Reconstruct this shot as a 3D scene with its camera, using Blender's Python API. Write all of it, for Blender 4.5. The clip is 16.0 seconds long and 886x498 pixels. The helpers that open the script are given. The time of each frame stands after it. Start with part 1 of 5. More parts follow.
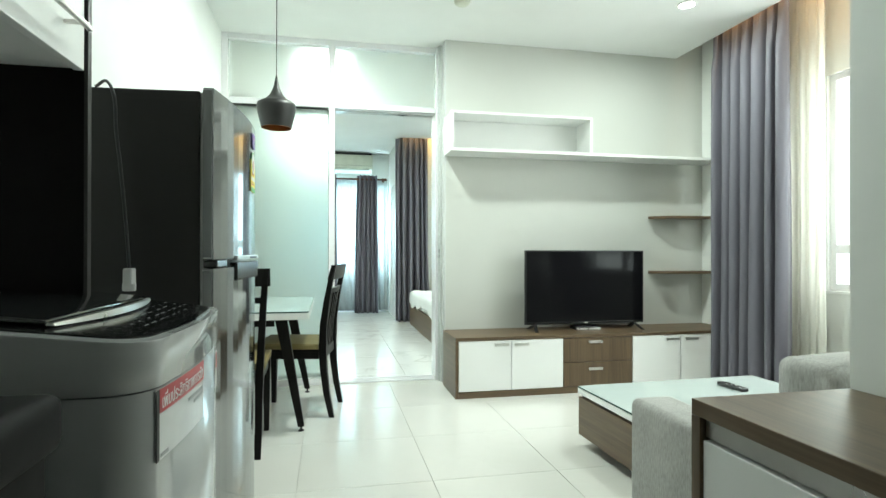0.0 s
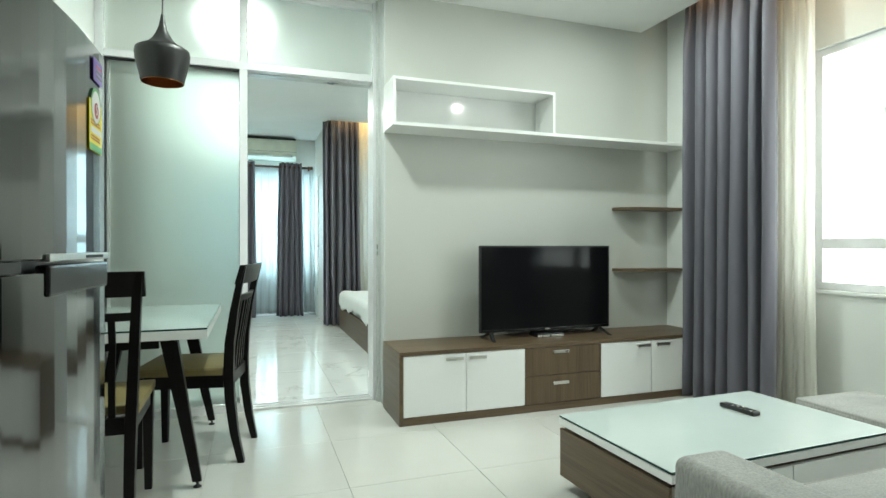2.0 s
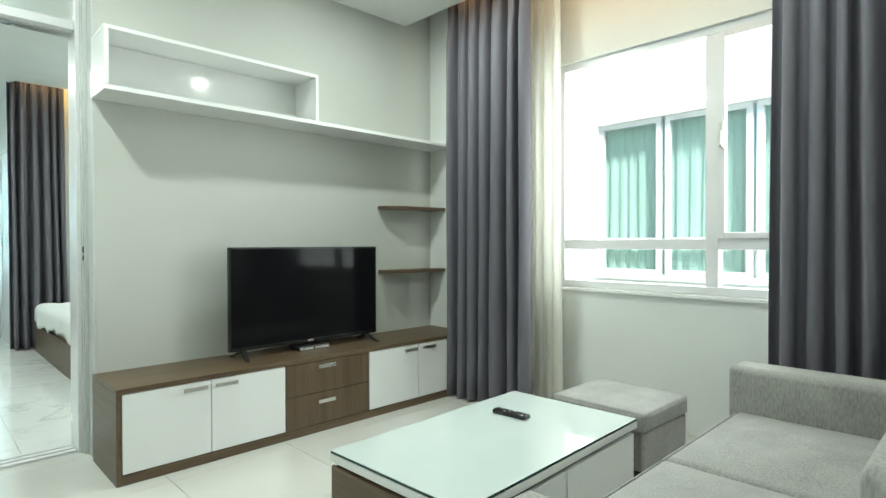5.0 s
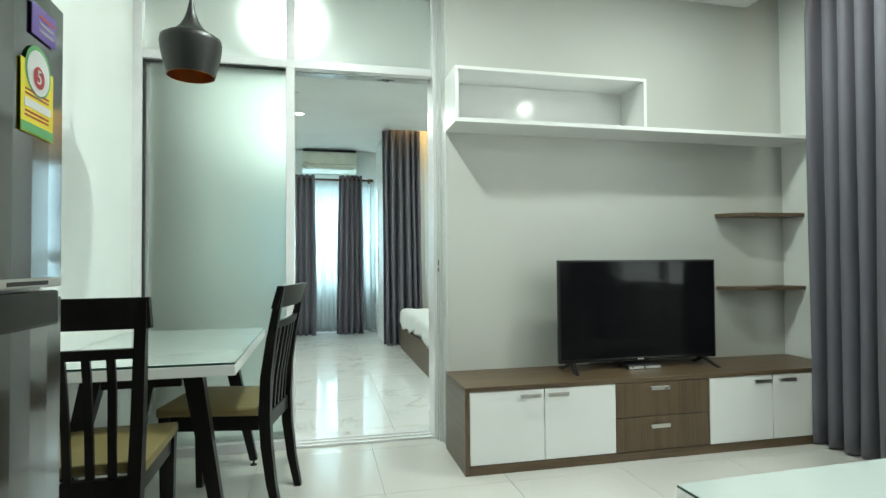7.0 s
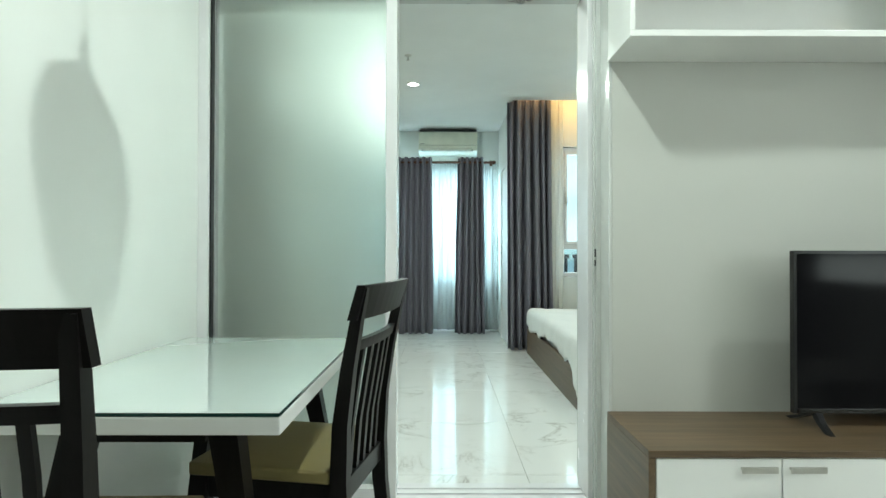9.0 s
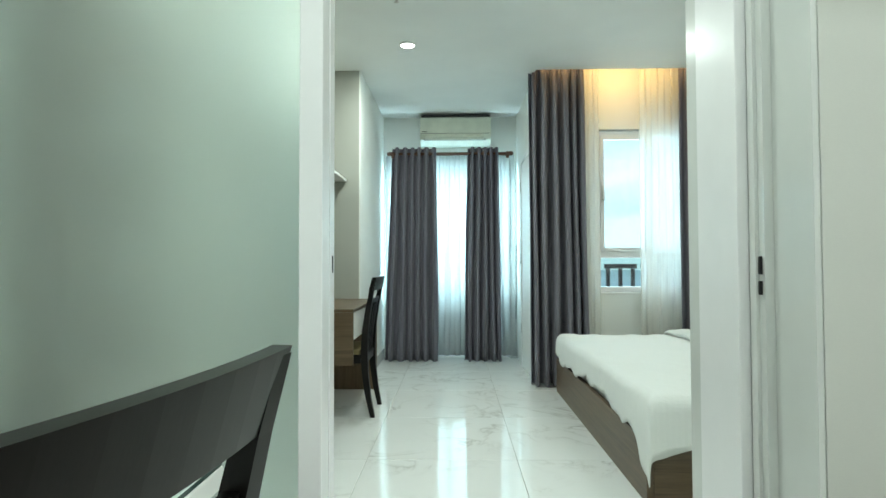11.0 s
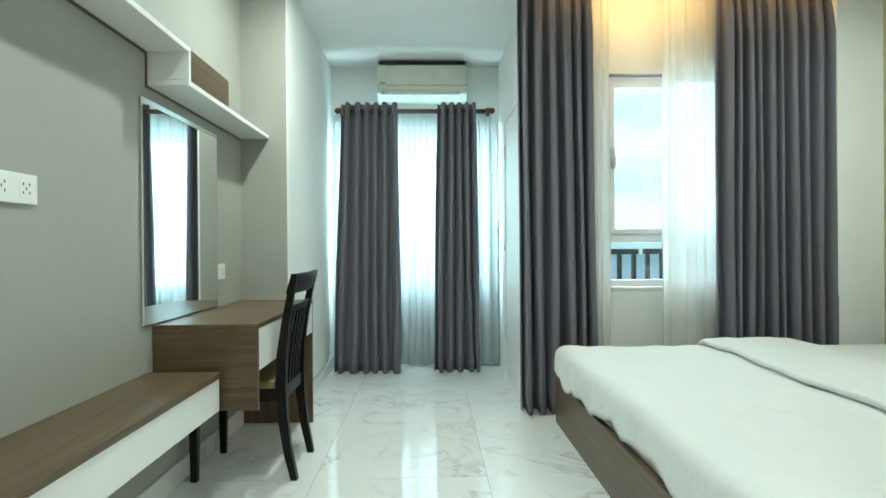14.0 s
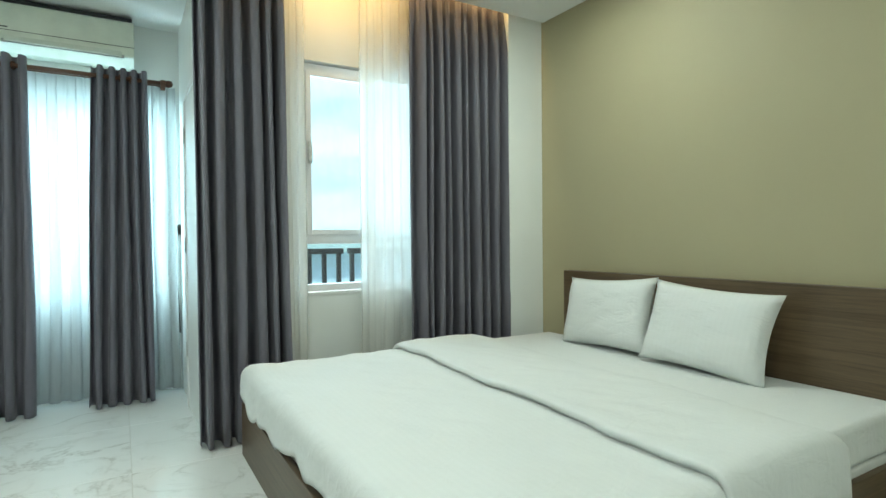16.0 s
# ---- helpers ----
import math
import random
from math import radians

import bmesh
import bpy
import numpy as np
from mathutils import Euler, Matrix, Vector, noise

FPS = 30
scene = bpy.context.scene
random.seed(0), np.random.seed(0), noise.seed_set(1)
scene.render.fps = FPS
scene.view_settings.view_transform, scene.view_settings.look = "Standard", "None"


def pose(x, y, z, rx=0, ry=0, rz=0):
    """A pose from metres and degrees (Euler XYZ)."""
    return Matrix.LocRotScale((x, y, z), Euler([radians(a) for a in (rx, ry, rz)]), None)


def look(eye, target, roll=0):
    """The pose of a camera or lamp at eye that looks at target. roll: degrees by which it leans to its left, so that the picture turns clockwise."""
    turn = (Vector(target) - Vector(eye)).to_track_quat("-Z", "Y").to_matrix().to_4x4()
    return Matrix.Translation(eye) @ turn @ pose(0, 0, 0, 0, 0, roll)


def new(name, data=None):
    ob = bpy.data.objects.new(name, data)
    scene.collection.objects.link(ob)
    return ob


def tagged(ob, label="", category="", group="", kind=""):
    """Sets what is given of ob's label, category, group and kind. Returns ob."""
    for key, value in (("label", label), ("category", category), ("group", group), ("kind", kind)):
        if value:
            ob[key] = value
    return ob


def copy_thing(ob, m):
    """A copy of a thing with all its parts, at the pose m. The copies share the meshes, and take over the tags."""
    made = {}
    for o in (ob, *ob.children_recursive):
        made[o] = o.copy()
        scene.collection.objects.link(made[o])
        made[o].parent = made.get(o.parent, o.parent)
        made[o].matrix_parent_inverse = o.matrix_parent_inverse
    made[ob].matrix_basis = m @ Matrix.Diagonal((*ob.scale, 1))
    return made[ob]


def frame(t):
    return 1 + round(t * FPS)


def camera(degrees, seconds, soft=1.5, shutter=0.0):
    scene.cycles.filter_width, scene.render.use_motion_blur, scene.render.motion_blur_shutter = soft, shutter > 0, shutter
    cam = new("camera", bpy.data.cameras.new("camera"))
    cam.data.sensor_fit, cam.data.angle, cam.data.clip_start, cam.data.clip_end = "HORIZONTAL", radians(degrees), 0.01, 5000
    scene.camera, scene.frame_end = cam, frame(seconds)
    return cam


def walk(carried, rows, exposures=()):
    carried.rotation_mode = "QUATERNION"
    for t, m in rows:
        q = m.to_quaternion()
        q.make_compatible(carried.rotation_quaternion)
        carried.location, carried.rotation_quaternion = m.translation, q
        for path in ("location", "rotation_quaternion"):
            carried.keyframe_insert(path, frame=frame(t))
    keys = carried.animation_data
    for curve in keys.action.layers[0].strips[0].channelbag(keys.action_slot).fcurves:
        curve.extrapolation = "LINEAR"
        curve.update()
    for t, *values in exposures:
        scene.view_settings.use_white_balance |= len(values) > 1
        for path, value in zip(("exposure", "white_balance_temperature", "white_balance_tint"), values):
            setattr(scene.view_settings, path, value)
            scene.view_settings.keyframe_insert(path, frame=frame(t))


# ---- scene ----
cam = camera(78.0, 16.0)
PATH = [
    (0, (0.01, -0.029, 1.041), (0.415, 1.929, 1.048), 0.1),
    (0.5, (-0.019, 0.112, 1.04), (0.437, 2.059, 1.019), -0.1),
    (1, (0.02, 0.31, 1.034), (0.514, 2.248, 1.027), -0.4),
    (1.5, (0.062, 0.476, 1.033), (0.57, 2.41, 1.018), -0.7),
    (2, (0.076, 0.657, 1.037), (0.734, 2.546, 1.03), 0.0),
    (2.5, (0.102, 0.78, 1.031), (0.895, 2.616, 1.027), 0.5),
    (3, (0.179, 0.895, 1.028), (1.139, 2.649, 1.049), 0.5),
    (3.5, (0.217, 0.961, 1.041), (1.341, 2.615, 1.046), 0.6),
    (3.7, (0.218, 0.982, 1.046), (1.418, 2.583, 1.041), 0.5),
    (5.8, (0.273, 1.016, 1.069), (1.684, 2.434, 1.051), -0.2),
    (6, (0.286, 1.018, 1.042), (1.547, 2.57, 1.039), -0.0),
    (6.5, (0.246, 1.022, 1.056), (1.08, 2.839, 1.077), -0.3),
    (7, (0.191, 1.121, 1.048), (0.627, 3.072, 1.092), -0.4),
    (7.5, (0.199, 1.301, 1.049), (0.464, 3.283, 1.098), 0.1),
    (8, (0.197, 1.481, 1.043), (0.394, 3.471, 1.086), -0.2),
    (8.5, (0.236, 1.743, 1.042), (0.296, 3.742, 1.078), -1.0),
    (9, (0.235, 2.021, 1.031), (0.241, 4.021, 1.051), 0.1),
    (9.2, (0.246, 2.125, 1.039), (0.249, 4.125, 1.068), 0.1),
    (11.3, (0.34, 3.384, 1.045), (0.27, 5.383, 1.099), -0.3),
    (11.5, (0.376, 3.46, 1.054), (0.27, 5.456, 1.103), -0.6),
    (12, (0.397, 3.708, 1.055), (0.308, 5.706, 1.059), -0.2),
    (12.5, (0.409, 3.888, 1.093), (0.314, 5.886, 1.094), -0.4),
    (13, (0.411, 4.126, 1.078), (0.255, 6.12, 1.108), -0.9),
    (13.5, (0.398, 4.296, 1.074), (0.291, 6.293, 1.087), -0.6),
    (14, (0.375, 4.453, 1.068), (0.424, 6.452, 1.061), -0.4),
    (14.5, (0.433, 4.595, 1.067), (0.664, 6.581, 1.075), -0.8),
    (15, (0.522, 4.696, 1.057), (0.994, 6.639, 1.06), -1.1),
    (15.5, (0.556, 4.769, 1.083), (1.359, 6.601, 1.081), -0.8),
    (16, (0.607, 4.781, 1.102), (1.621, 6.505, 1.073), -0.5),
]
walk(cam, [(t, look(eye, target, roll)) for t, eye, target, roll in PATH], exposures=[(0, 1.55), (1.2, 1.22), (2, 1.1), (3.5, 1.12), (6, 1.08), (7.5, 0.96), (9, 0.95), (11.5, 0.95), (12.5, 1.1), (14, 1.07), (15, 1.08), (16, 0.97)])

# ---- world and sun ----
world = bpy.data.worlds.new("sky")
scene.world = world
world.use_nodes = True
wn = world.node_tree.nodes
sky = wn.new("ShaderNodeTexSky")
sky.sky_type = "NISHITA"
sky.sun_disc = False
sky.sun_elevation, sky.sun_rotation = radians(52), radians(215)
wn["Background"].inputs["Strength"].default_value = 0.13
world.node_tree.links.new(sky.outputs["Color"], wn["Background"].inputs["Color"])
sun_data = bpy.data.lights.new("sun", "SUN")
sun_data.energy, sun_data.angle, sun_data.color = 4.0, radians(8), (1.0, 0.96, 0.9)
sun = new("sun", sun_data)
sun.matrix_world = look((-3.5, -5.0, 7.8), (0, 0, 0))

CEIL = 2.685
LAMP = 7.6
LAMP_COL = (0.87, 1.0, 0.92)


def downlight_lamp(x, y, watts):
    data = bpy.data.lights.new("downlight_lamp", "AREA")
    data.shape, data.size, data.energy, data.color = "DISK", 0.07, watts, LAMP_COL
    ob = new("downlight_lamp", data)
    ob.matrix_world = pose(x, y, CEIL - 0.018)
    return ob


# living room and bedroom ceiling spots
SPOTS = [(0.29, 3.27, 1.45), (2.33, 3.20, 0.9), (0.29, 1.62, 0.43), (2.33, 1.62, 0.5),
         (-0.04, 5.07, 1.5), (-0.04, 7.30, 1.5), (2.2, 5.0, 0.4), (2.5, 6.9, 0.9)]
for lx, ly, lk in SPOTS:
    downlight_lamp(lx, ly, LAMP * lk)


def area(name, m, sx, sy, watts, col):
    data = bpy.data.lights.new(name, "AREA")
    data.shape, data.size, data.size_y, data.energy, data.color = "RECTANGLE", sx, sy, watts, col
    ob = new(name, data)
    ob.matrix_world = m
    return ob


# sky light that falls in through the window openings
area("window_daylight", pose(3.52, 2.1, 1.5, 0, 90, 0), 1.35, 1.9, 20, (0.94, 1.0, 0.97))
area("window_daylight", pose(2.1, 8.42, 1.5, -90, 0, 0), 1.0, 1.4, 7.5, (0.80, 0.95, 1.0))
area("window_daylight", pose(0.23, 9.60, 1.40, -90, 0, 0), 1.25, 1.35, 54, (0.63, 0.91, 1.0))
# warm strips in the curtain coves
area("cove_strip", pose(2.915, 2.3, 2.80, 0, -50, 0), 0.03, 2.6, 2.3, (1.0, 0.60, 0.24))
area("cove_strip", pose(2.0, 7.88, 2.80, 50, 0, 0), 1.9, 0.03, 3.6, (1.0, 0.62, 0.22))


# ---- materials ----
def nodes_of(name):
    m = bpy.data.materials.new(name)
    m.use_nodes = True
    return m, m.node_tree.nodes, m.node_tree.links, m.node_tree.nodes["Principled BSDF"]


def ramp(n, stops):
    r = n.new("ShaderNodeValToRGB")
    while len(r.color_ramp.elements) < len(stops):
        r.color_ramp.elements.new(0.5)
    for e, (p, c) in zip(r.color_ramp.elements, stops):
        e.position, e.color = p, (*c, 1)
    return r


def coords(n, l, scale=(1, 1, 1), space="Object", rot=(0, 0, 0)):
    tc = n.new("ShaderNodeTexCoord")
    mp = n.new("ShaderNodeMapping")
    mp.inputs["Scale"].default_value = scale
    mp.inputs["Rotation"].default_value = rot
    l.new(tc.outputs[space], mp.inputs["Vector"])
    return mp.outputs["Vector"]


def noise_tex(n, l, vec, scale, detail=4.0, rough=0.55, distortion=0.0):
    t = n.new("ShaderNodeTexNoise")
    t.inputs["Scale"].default_value, t.inputs["Detail"].default_value = scale, detail
    t.inputs["Roughness"].default_value, t.inputs["Distortion"].default_value = rough, distortion
    l.new(vec, t.inputs["Vector"])
    return t


def bump(n, l, height, strength, dist, b):
    bp = n.new("ShaderNodeBump")
    bp.inputs["Strength"].default_value, bp.inputs["Distance"].default_value = strength, dist
    l.new(height, bp.inputs["Height"])
    l.new(bp.outputs["Normal"], b.inputs["Normal"])


def shade(c, k):
    return tuple(min(1.0, v * k) for v in c)


def painted(name, col, rough=0.6, vary=0.04, grain=220.0, relief=0.05, spec=0.4):
    """Paint or plaster: large soft unevenness and a fine roller grain."""
    m, n, l, b = nodes_of(name)
    vec = coords(n, l)
    big = noise_tex(n, l, vec, 1.3, 3)
    r = ramp(n, [(0.3, shade(col, 1 - vary)), (0.7, shade(col, 1 + vary))])
    l.new(big.outputs["Fac"], r.inputs["Fac"])
    l.new(r.outputs["Color"], b.inputs["Base Color"])
    fine = noise_tex(n, l, vec, grain, 2)
    b.inputs["Roughness"].default_value = rough
    b.inputs["Specular IOR Level"].default_value = spec
    bump(n, l, fine.outputs["Fac"], relief, 0.002, b)
    return m


def wallpaper(name, col):
    m, n, l, b = nodes_of(name)
    vec = coords(n, l, (60, 60, 420))
    fib = noise_tex(n, l, vec, 3.0, 3)
    vec2 = coords(n, l)
    big = noise_tex(n, l, vec2, 1.1, 3)
    r = ramp(n, [(0.25, shade(col, 0.95)), (0.75, shade(col, 1.05))])
    mix = n.new("ShaderNodeMath")
    mix.operation = "ADD"
    mul = n.new("ShaderNodeMath")
    mul.operation, mul.inputs[1].default_value = "MULTIPLY", 0.45
    mul2 = n.new("ShaderNodeMath")
    mul2.operation, mul2.inputs[1].default_value = "MULTIPLY", 0.55
    l.new(fib.outputs["Fac"], mul.inputs[0])
    l.new(big.outputs["Fac"], mul2.inputs[0])
    l.new(mul.outputs[0], mix.inputs[0])
    l.new(mul2.outputs[0], mix.inputs[1])
    l.new(mix.outputs[0], r.inputs["Fac"])
    l.new(r.outputs["Color"], b.inputs["Base Color"])
    b.inputs["Roughness"].default_value = 0.62
    bump(n, l, fib.outputs["Fac"], 0.12, 0.002, b)
    return m


def wood(name, dark, light, axis="x", rough=0.38):
    """Laminate with grain along one axis."""
    m, n, l, b = nodes_of(name)
    sc = {"x": (1.2, 34, 34), "y": (34, 1.2, 34), "z": (34, 34, 1.2)}[axis]
    vec = coords(n, l, sc)
    g = noise_tex(n, l, vec, 1.0, 5, 0.62, 0.7)
    fine_sc = tuple(v * 5 for v in sc)
    vec2 = coords(n, l, fine_sc)
    f = noise_tex(n, l, vec2, 1.0, 3, 0.6)
    add = n.new("ShaderNodeMix")
    add.data_type = "FLOAT"
    add.inputs[0].default_value = 0.35
    l.new(g.outputs["Fac"], add.inputs[2])
    l.new(f.outputs["Fac"], add.inputs[3])
    mid = tuple((a + c) / 2 for a, c in zip(dark, light))
    r = ramp(n, [(0.3, dark), (0.5, mid), (0.72, light)])
    l.new(add.outputs[0], r.inputs["Fac"])
    l.new(r.outputs["Color"], b.inputs["Base Color"])
    b.inputs["Roughness"].default_value = rough
    bump(n, l, f.outputs["Fac"], 0.06, 0.001, b)
    return m


def fabric(name, col, weave=900.0, vary=0.12, rough=0.9, slub=True, relief=0.25):
    m, n, l, b = nodes_of(name)
    vec = coords(n, l)
    a = noise_tex(n, l, vec, 6, 4)
    vec2 = coords(n, l, (1, 1, 0.25) if slub else (1, 1, 1))
    f = noise_tex(n, l, vec2, weave * 0.35, 3)
    mx = n.new("ShaderNodeMix")
    mx.data_type = "FLOAT"
    mx.inputs[0].default_value = 0.6
    l.new(a.outputs["Fac"], mx.inputs[2])
    l.new(f.outputs["Fac"], mx.inputs[3])
    r = ramp(n, [(0.3, shade(col, 1 - vary)), (0.7, shade(col, 1 + vary))])
    l.new(mx.outputs[0], r.inputs["Fac"])
    l.new(r.outputs["Color"], b.inputs["Base Color"])
    b.inputs["Roughness"].default_value = rough
    b.inputs["Sheen Weight"].default_value = 0.15
    bump(n, l, f.outputs["Fac"], relief, 0.002, b)
    return m


def linen(name, col):
    """Crumpled cotton with a faint woven stripe."""
    m, n, l, b = nodes_of(name)
    vec = coords(n, l)
    wv = n.new("ShaderNodeTexWave")
    wv.bands_direction = "X"
    wv.inputs["Scale"].default_value = 12.0
    l.new(vec, wv.inputs["Vector"])
    r = ramp(n, [(0.35, shade(col, 0.99)), (0.65, col)])
    l.new(wv.outputs["Fac"], r.inputs["Fac"])
    l.new(r.outputs["Color"], b.inputs["Base Color"])
    b.inputs["Roughness"].default_value = 0.8
    b.inputs["Sheen Weight"].default_value = 0.1
    a = noise_tex(n, l, coords(n, l, (1.0, 2.2, 1.4), rot=(0, 0, 0.6)), 7.0, 5, 0.6, 1.2)
    f = noise_tex(n, l, vec, 260, 2)
    mx = n.new("ShaderNodeMix")
    mx.data_type = "FLOAT"
    mx.inputs[0].default_value = 0.012
    l.new(a.outputs["Fac"], mx.inputs[2])
    l.new(f.outputs["Fac"], mx.inputs[3])
    bump(n, l, mx.outputs[0], 0.40, 0.02, b)
    return m


def plain(name, col, rough=0.4, metal=0.0, coat=0.0, vary=0.06):
    m, n, l, b = nodes_of(name)
    vec = coords(n, l)
    a = noise_tex(n, l, vec, 9, 3)
    r = ramp(n, [(0.3, shade(col, 1 - vary)), (0.7, shade(col, 1 + vary))])
    l.new(a.outputs["Fac"], r.inputs["Fac"])
    l.new(r.outputs["Color"], b.inputs["Base Color"])
    rr = n.new("ShaderNodeMapRange")
    rr.inputs["To Min"].default_value, rr.inputs["To Max"].default_value = rough * 0.85, min(1, rough * 1.2)
    l.new(a.outputs["Fac"], rr.inputs["Value"])
    l.new(rr.outputs[0], b.inputs["Roughness"])
    b.inputs["Metallic"].default_value = metal
    b.inputs["Coat Weight"].default_value = coat
    return m


def steel(name, col, rough):
    """Brushed metal: fine upright streaks in the gloss."""
    m, n, l, b = nodes_of(name)
    st = noise_tex(n, l, coords(n, l, (240, 240, 1.5)), 1.0, 2)
    rr = n.new("ShaderNodeMapRange")
    rr.inputs["To Min"].default_value, rr.inputs["To Max"].default_value = rough * 0.9, rough * 1.1
    l.new(st.outputs["Fac"], rr.inputs["Value"])
    l.new(rr.outputs[0], b.inputs["Roughness"])
    b.inputs["Base Color"].default_value = (*col, 1)
    b.inputs["Metallic"].default_value = 1.0
    return m


def tile_mat(name, base, vein, amount, rough):
    """Polished tile with soft clouding and thin grey veins, different on each tile."""
    m, n, l, b = nodes_of(name)
    tc = n.new("ShaderNodeTexCoord")
    info = n.new("ShaderNodeObjectInfo")
    sc = n.new("ShaderNodeVectorMath")
    sc.operation, sc.inputs[1].default_value = "MULTIPLY", (37.0, 53.0, 11.0)
    comb = n.new("ShaderNodeCombineXYZ")
    for k in range(3):
        l.new(info.outputs["Random"], comb.inputs[k])
    l.new(comb.outputs[0], sc.inputs[0])
    ad = n.new("ShaderNodeVectorMath")
    l.new(tc.outputs["Object"], ad.inputs[0])
    l.new(sc.outputs[0], ad.inputs[1])
    v1 = noise_tex(n, l, ad.outputs[0], 2.6, 6, 0.6, 0.9)
    line = n.new("ShaderNodeMath")
    line.operation, line.inputs[1].default_value = "SUBTRACT", 0.5
    l.new(v1.outputs["Fac"], line.inputs[0])
    ab = n.new("ShaderNodeMath")
    ab.operation = "ABSOLUTE"
    l.new(line.outputs[0], ab.inputs[0])
    rv = ramp(n, [(0.0, (amount,) * 3), (0.012, (amount * 0.35,) * 3), (0.05, (0, 0, 0))])
    l.new(ab.outputs[0], rv.inputs["Fac"])
    gate = noise_tex(n, l, ad.outputs[0], 1.7, 2)
    rg = ramp(n, [(0.45, (0, 0, 0)), (0.65, (1, 1, 1))])
    l.new(gate.outputs["Fac"], rg.inputs["Fac"])
    mul = n.new("ShaderNodeMath")
    mul.operation = "MULTIPLY"
    l.new(rv.outputs["Color"], mul.inputs[0])
    l.new(rg.outputs["Color"], mul.inputs[1])
    cloud = noise_tex(n, l, ad.outputs[0], 1.4, 4)
    rc = ramp(n, [(0.3, shade(base, 0.94)), (0.7, base)])
    l.new(cloud.outputs["Fac"], rc.inputs["Fac"])
    mx = n.new("ShaderNodeMix")
    mx.data_type = "RGBA"
    l.new(mul.outputs[0], mx.inputs[0])
    l.new(rc.outputs["Color"], mx.inputs[6])
    mx.inputs[7].default_value = (*vein, 1)
    l.new(mx.outputs[2], b.inputs["Base Color"])
    b.inputs["Roughness"].default_value = rough
    return m


def glass_mat(name, col=(0.95, 1, 0.985)):
    """Thin pane: mostly clear with a real surface reflection."""
    m, n, l, b = nodes_of(name)
    tr = n.new("ShaderNodeBsdfTransparent")
    tr.inputs["Color"].default_value = (*col, 1)
    gl = n.new("ShaderNodeBsdfGlossy")
    gl.inputs["Roughness"].default_value = 0.0
    lw = n.new("ShaderNodeLayerWeight")
    pw = n.new("ShaderNodeMath")
    pw.operation, pw.inputs[1].default_value = "POWER", 5.0
    l.new(lw.outputs["Facing"], pw.inputs[0])
    fr = n.new("ShaderNodeMapRange")
    fr.inputs["To Min"].default_value, fr.inputs["To Max"].default_value = 0.04, 1.0
    l.new(pw.outputs[0], fr.inputs["Value"])
    mx = n.new("ShaderNodeMixShader")
    l.new(fr.outputs[0], mx.inputs[0])
    l.new(tr.outputs[0], mx.inputs[1])
    l.new(gl.outputs[0], mx.inputs[2])
    l.new(mx.outputs[0], n["Material Output"].inputs["Surface"])
    return m


def clear_mat(name):
    """The smooth inner faces of etched glass, which only let light pass."""
    m, n, l, b = nodes_of(name)
    tr = n.new("ShaderNodeBsdfTransparent")
    tr.inputs["Color"].default_value = (0.97, 1.0, 0.985, 1)
    l.new(tr.outputs[0], n["Material Output"].inputs["Surface"])
    return m


def frosted_mat(name):
    """Etched glass: a wide blur of what stands behind it and a soft sheen."""
    m, n, l, b = nodes_of(name)
    b.inputs["Base Color"].default_value = (0.62, 0.66, 0.63, 1)
    b.inputs["Roughness"].default_value = 0.24
    t = n.new("ShaderNodeBsdfTranslucent")
    t.inputs["Color"].default_value = (0.95, 0.97, 0.95, 1)
    rf = n.new("ShaderNodeBsdfRefraction")
    rf.inputs["Roughness"].default_value, rf.inputs["IOR"].default_value = 0.90, 1.36
    rf.inputs["Color"].default_value = (0.95, 0.97, 0.95, 1)
    m1 = n.new("ShaderNodeMixShader")
    m1.inputs[0].default_value = 0.82
    l.new(t.outputs[0], m1.inputs[1])
    l.new(rf.outputs[0], m1.inputs[2])
    m2 = n.new("ShaderNodeMixShader")
    m2.inputs[0].default_value = 0.14
    l.new(m1.outputs[0], m2.inputs[1])
    l.new(b.outputs[0], m2.inputs[2])
    l.new(m2.outputs[0], n["Material Output"].inputs["Surface"])
    vec = coords(n, l)
    f = noise_tex(n, l, vec, 300, 2)
    bump(n, l, f.outputs["Fac"], 0.05, 0.001, b)
    return m


def sheer_mat(name, col, open_share=0.45):
    m, n, l, b = nodes_of(name)
    tr = n.new("ShaderNodeBsdfTransparent")
    df = n.new("ShaderNodeBsdfDiffuse")
    df.inputs["Color"].default_value = (*col, 1)
    tl = n.new("ShaderNodeBsdfTranslucent")
    tl.inputs["Color"].default_value = (*col, 1)
    m1 = n.new("ShaderNodeMixShader")
    m1.inputs[0].default_value = 0.55
    l.new(df.outputs[0], m1.inputs[1])
    l.new(tl.outputs[0], m1.inputs[2])
    m2 = n.new("ShaderNodeMixShader")
    vec = coords(n, l, (1, 1, 0.04))
    st = noise_tex(n, l, vec, 60, 3)
    rr = n.new("ShaderNodeMapRange")
    rr.inputs["From Min"].default_value, rr.inputs["From Max"].default_value = 0.3, 0.7
    rr.inputs["To Min"].default_value, rr.inputs["To Max"].default_value = open_share - 0.025, open_share + 0.025
    l.new(st.outputs["Fac"], rr.inputs["Value"])
    l.new(rr.outputs[0], m2.inputs[0])
    l.new(m1.outputs[0], m2.inputs[1])
    l.new(tr.outputs[0], m2.inputs[2])
    l.new(m2.outputs[0], n["Material Output"].inputs["Surface"])
    return m


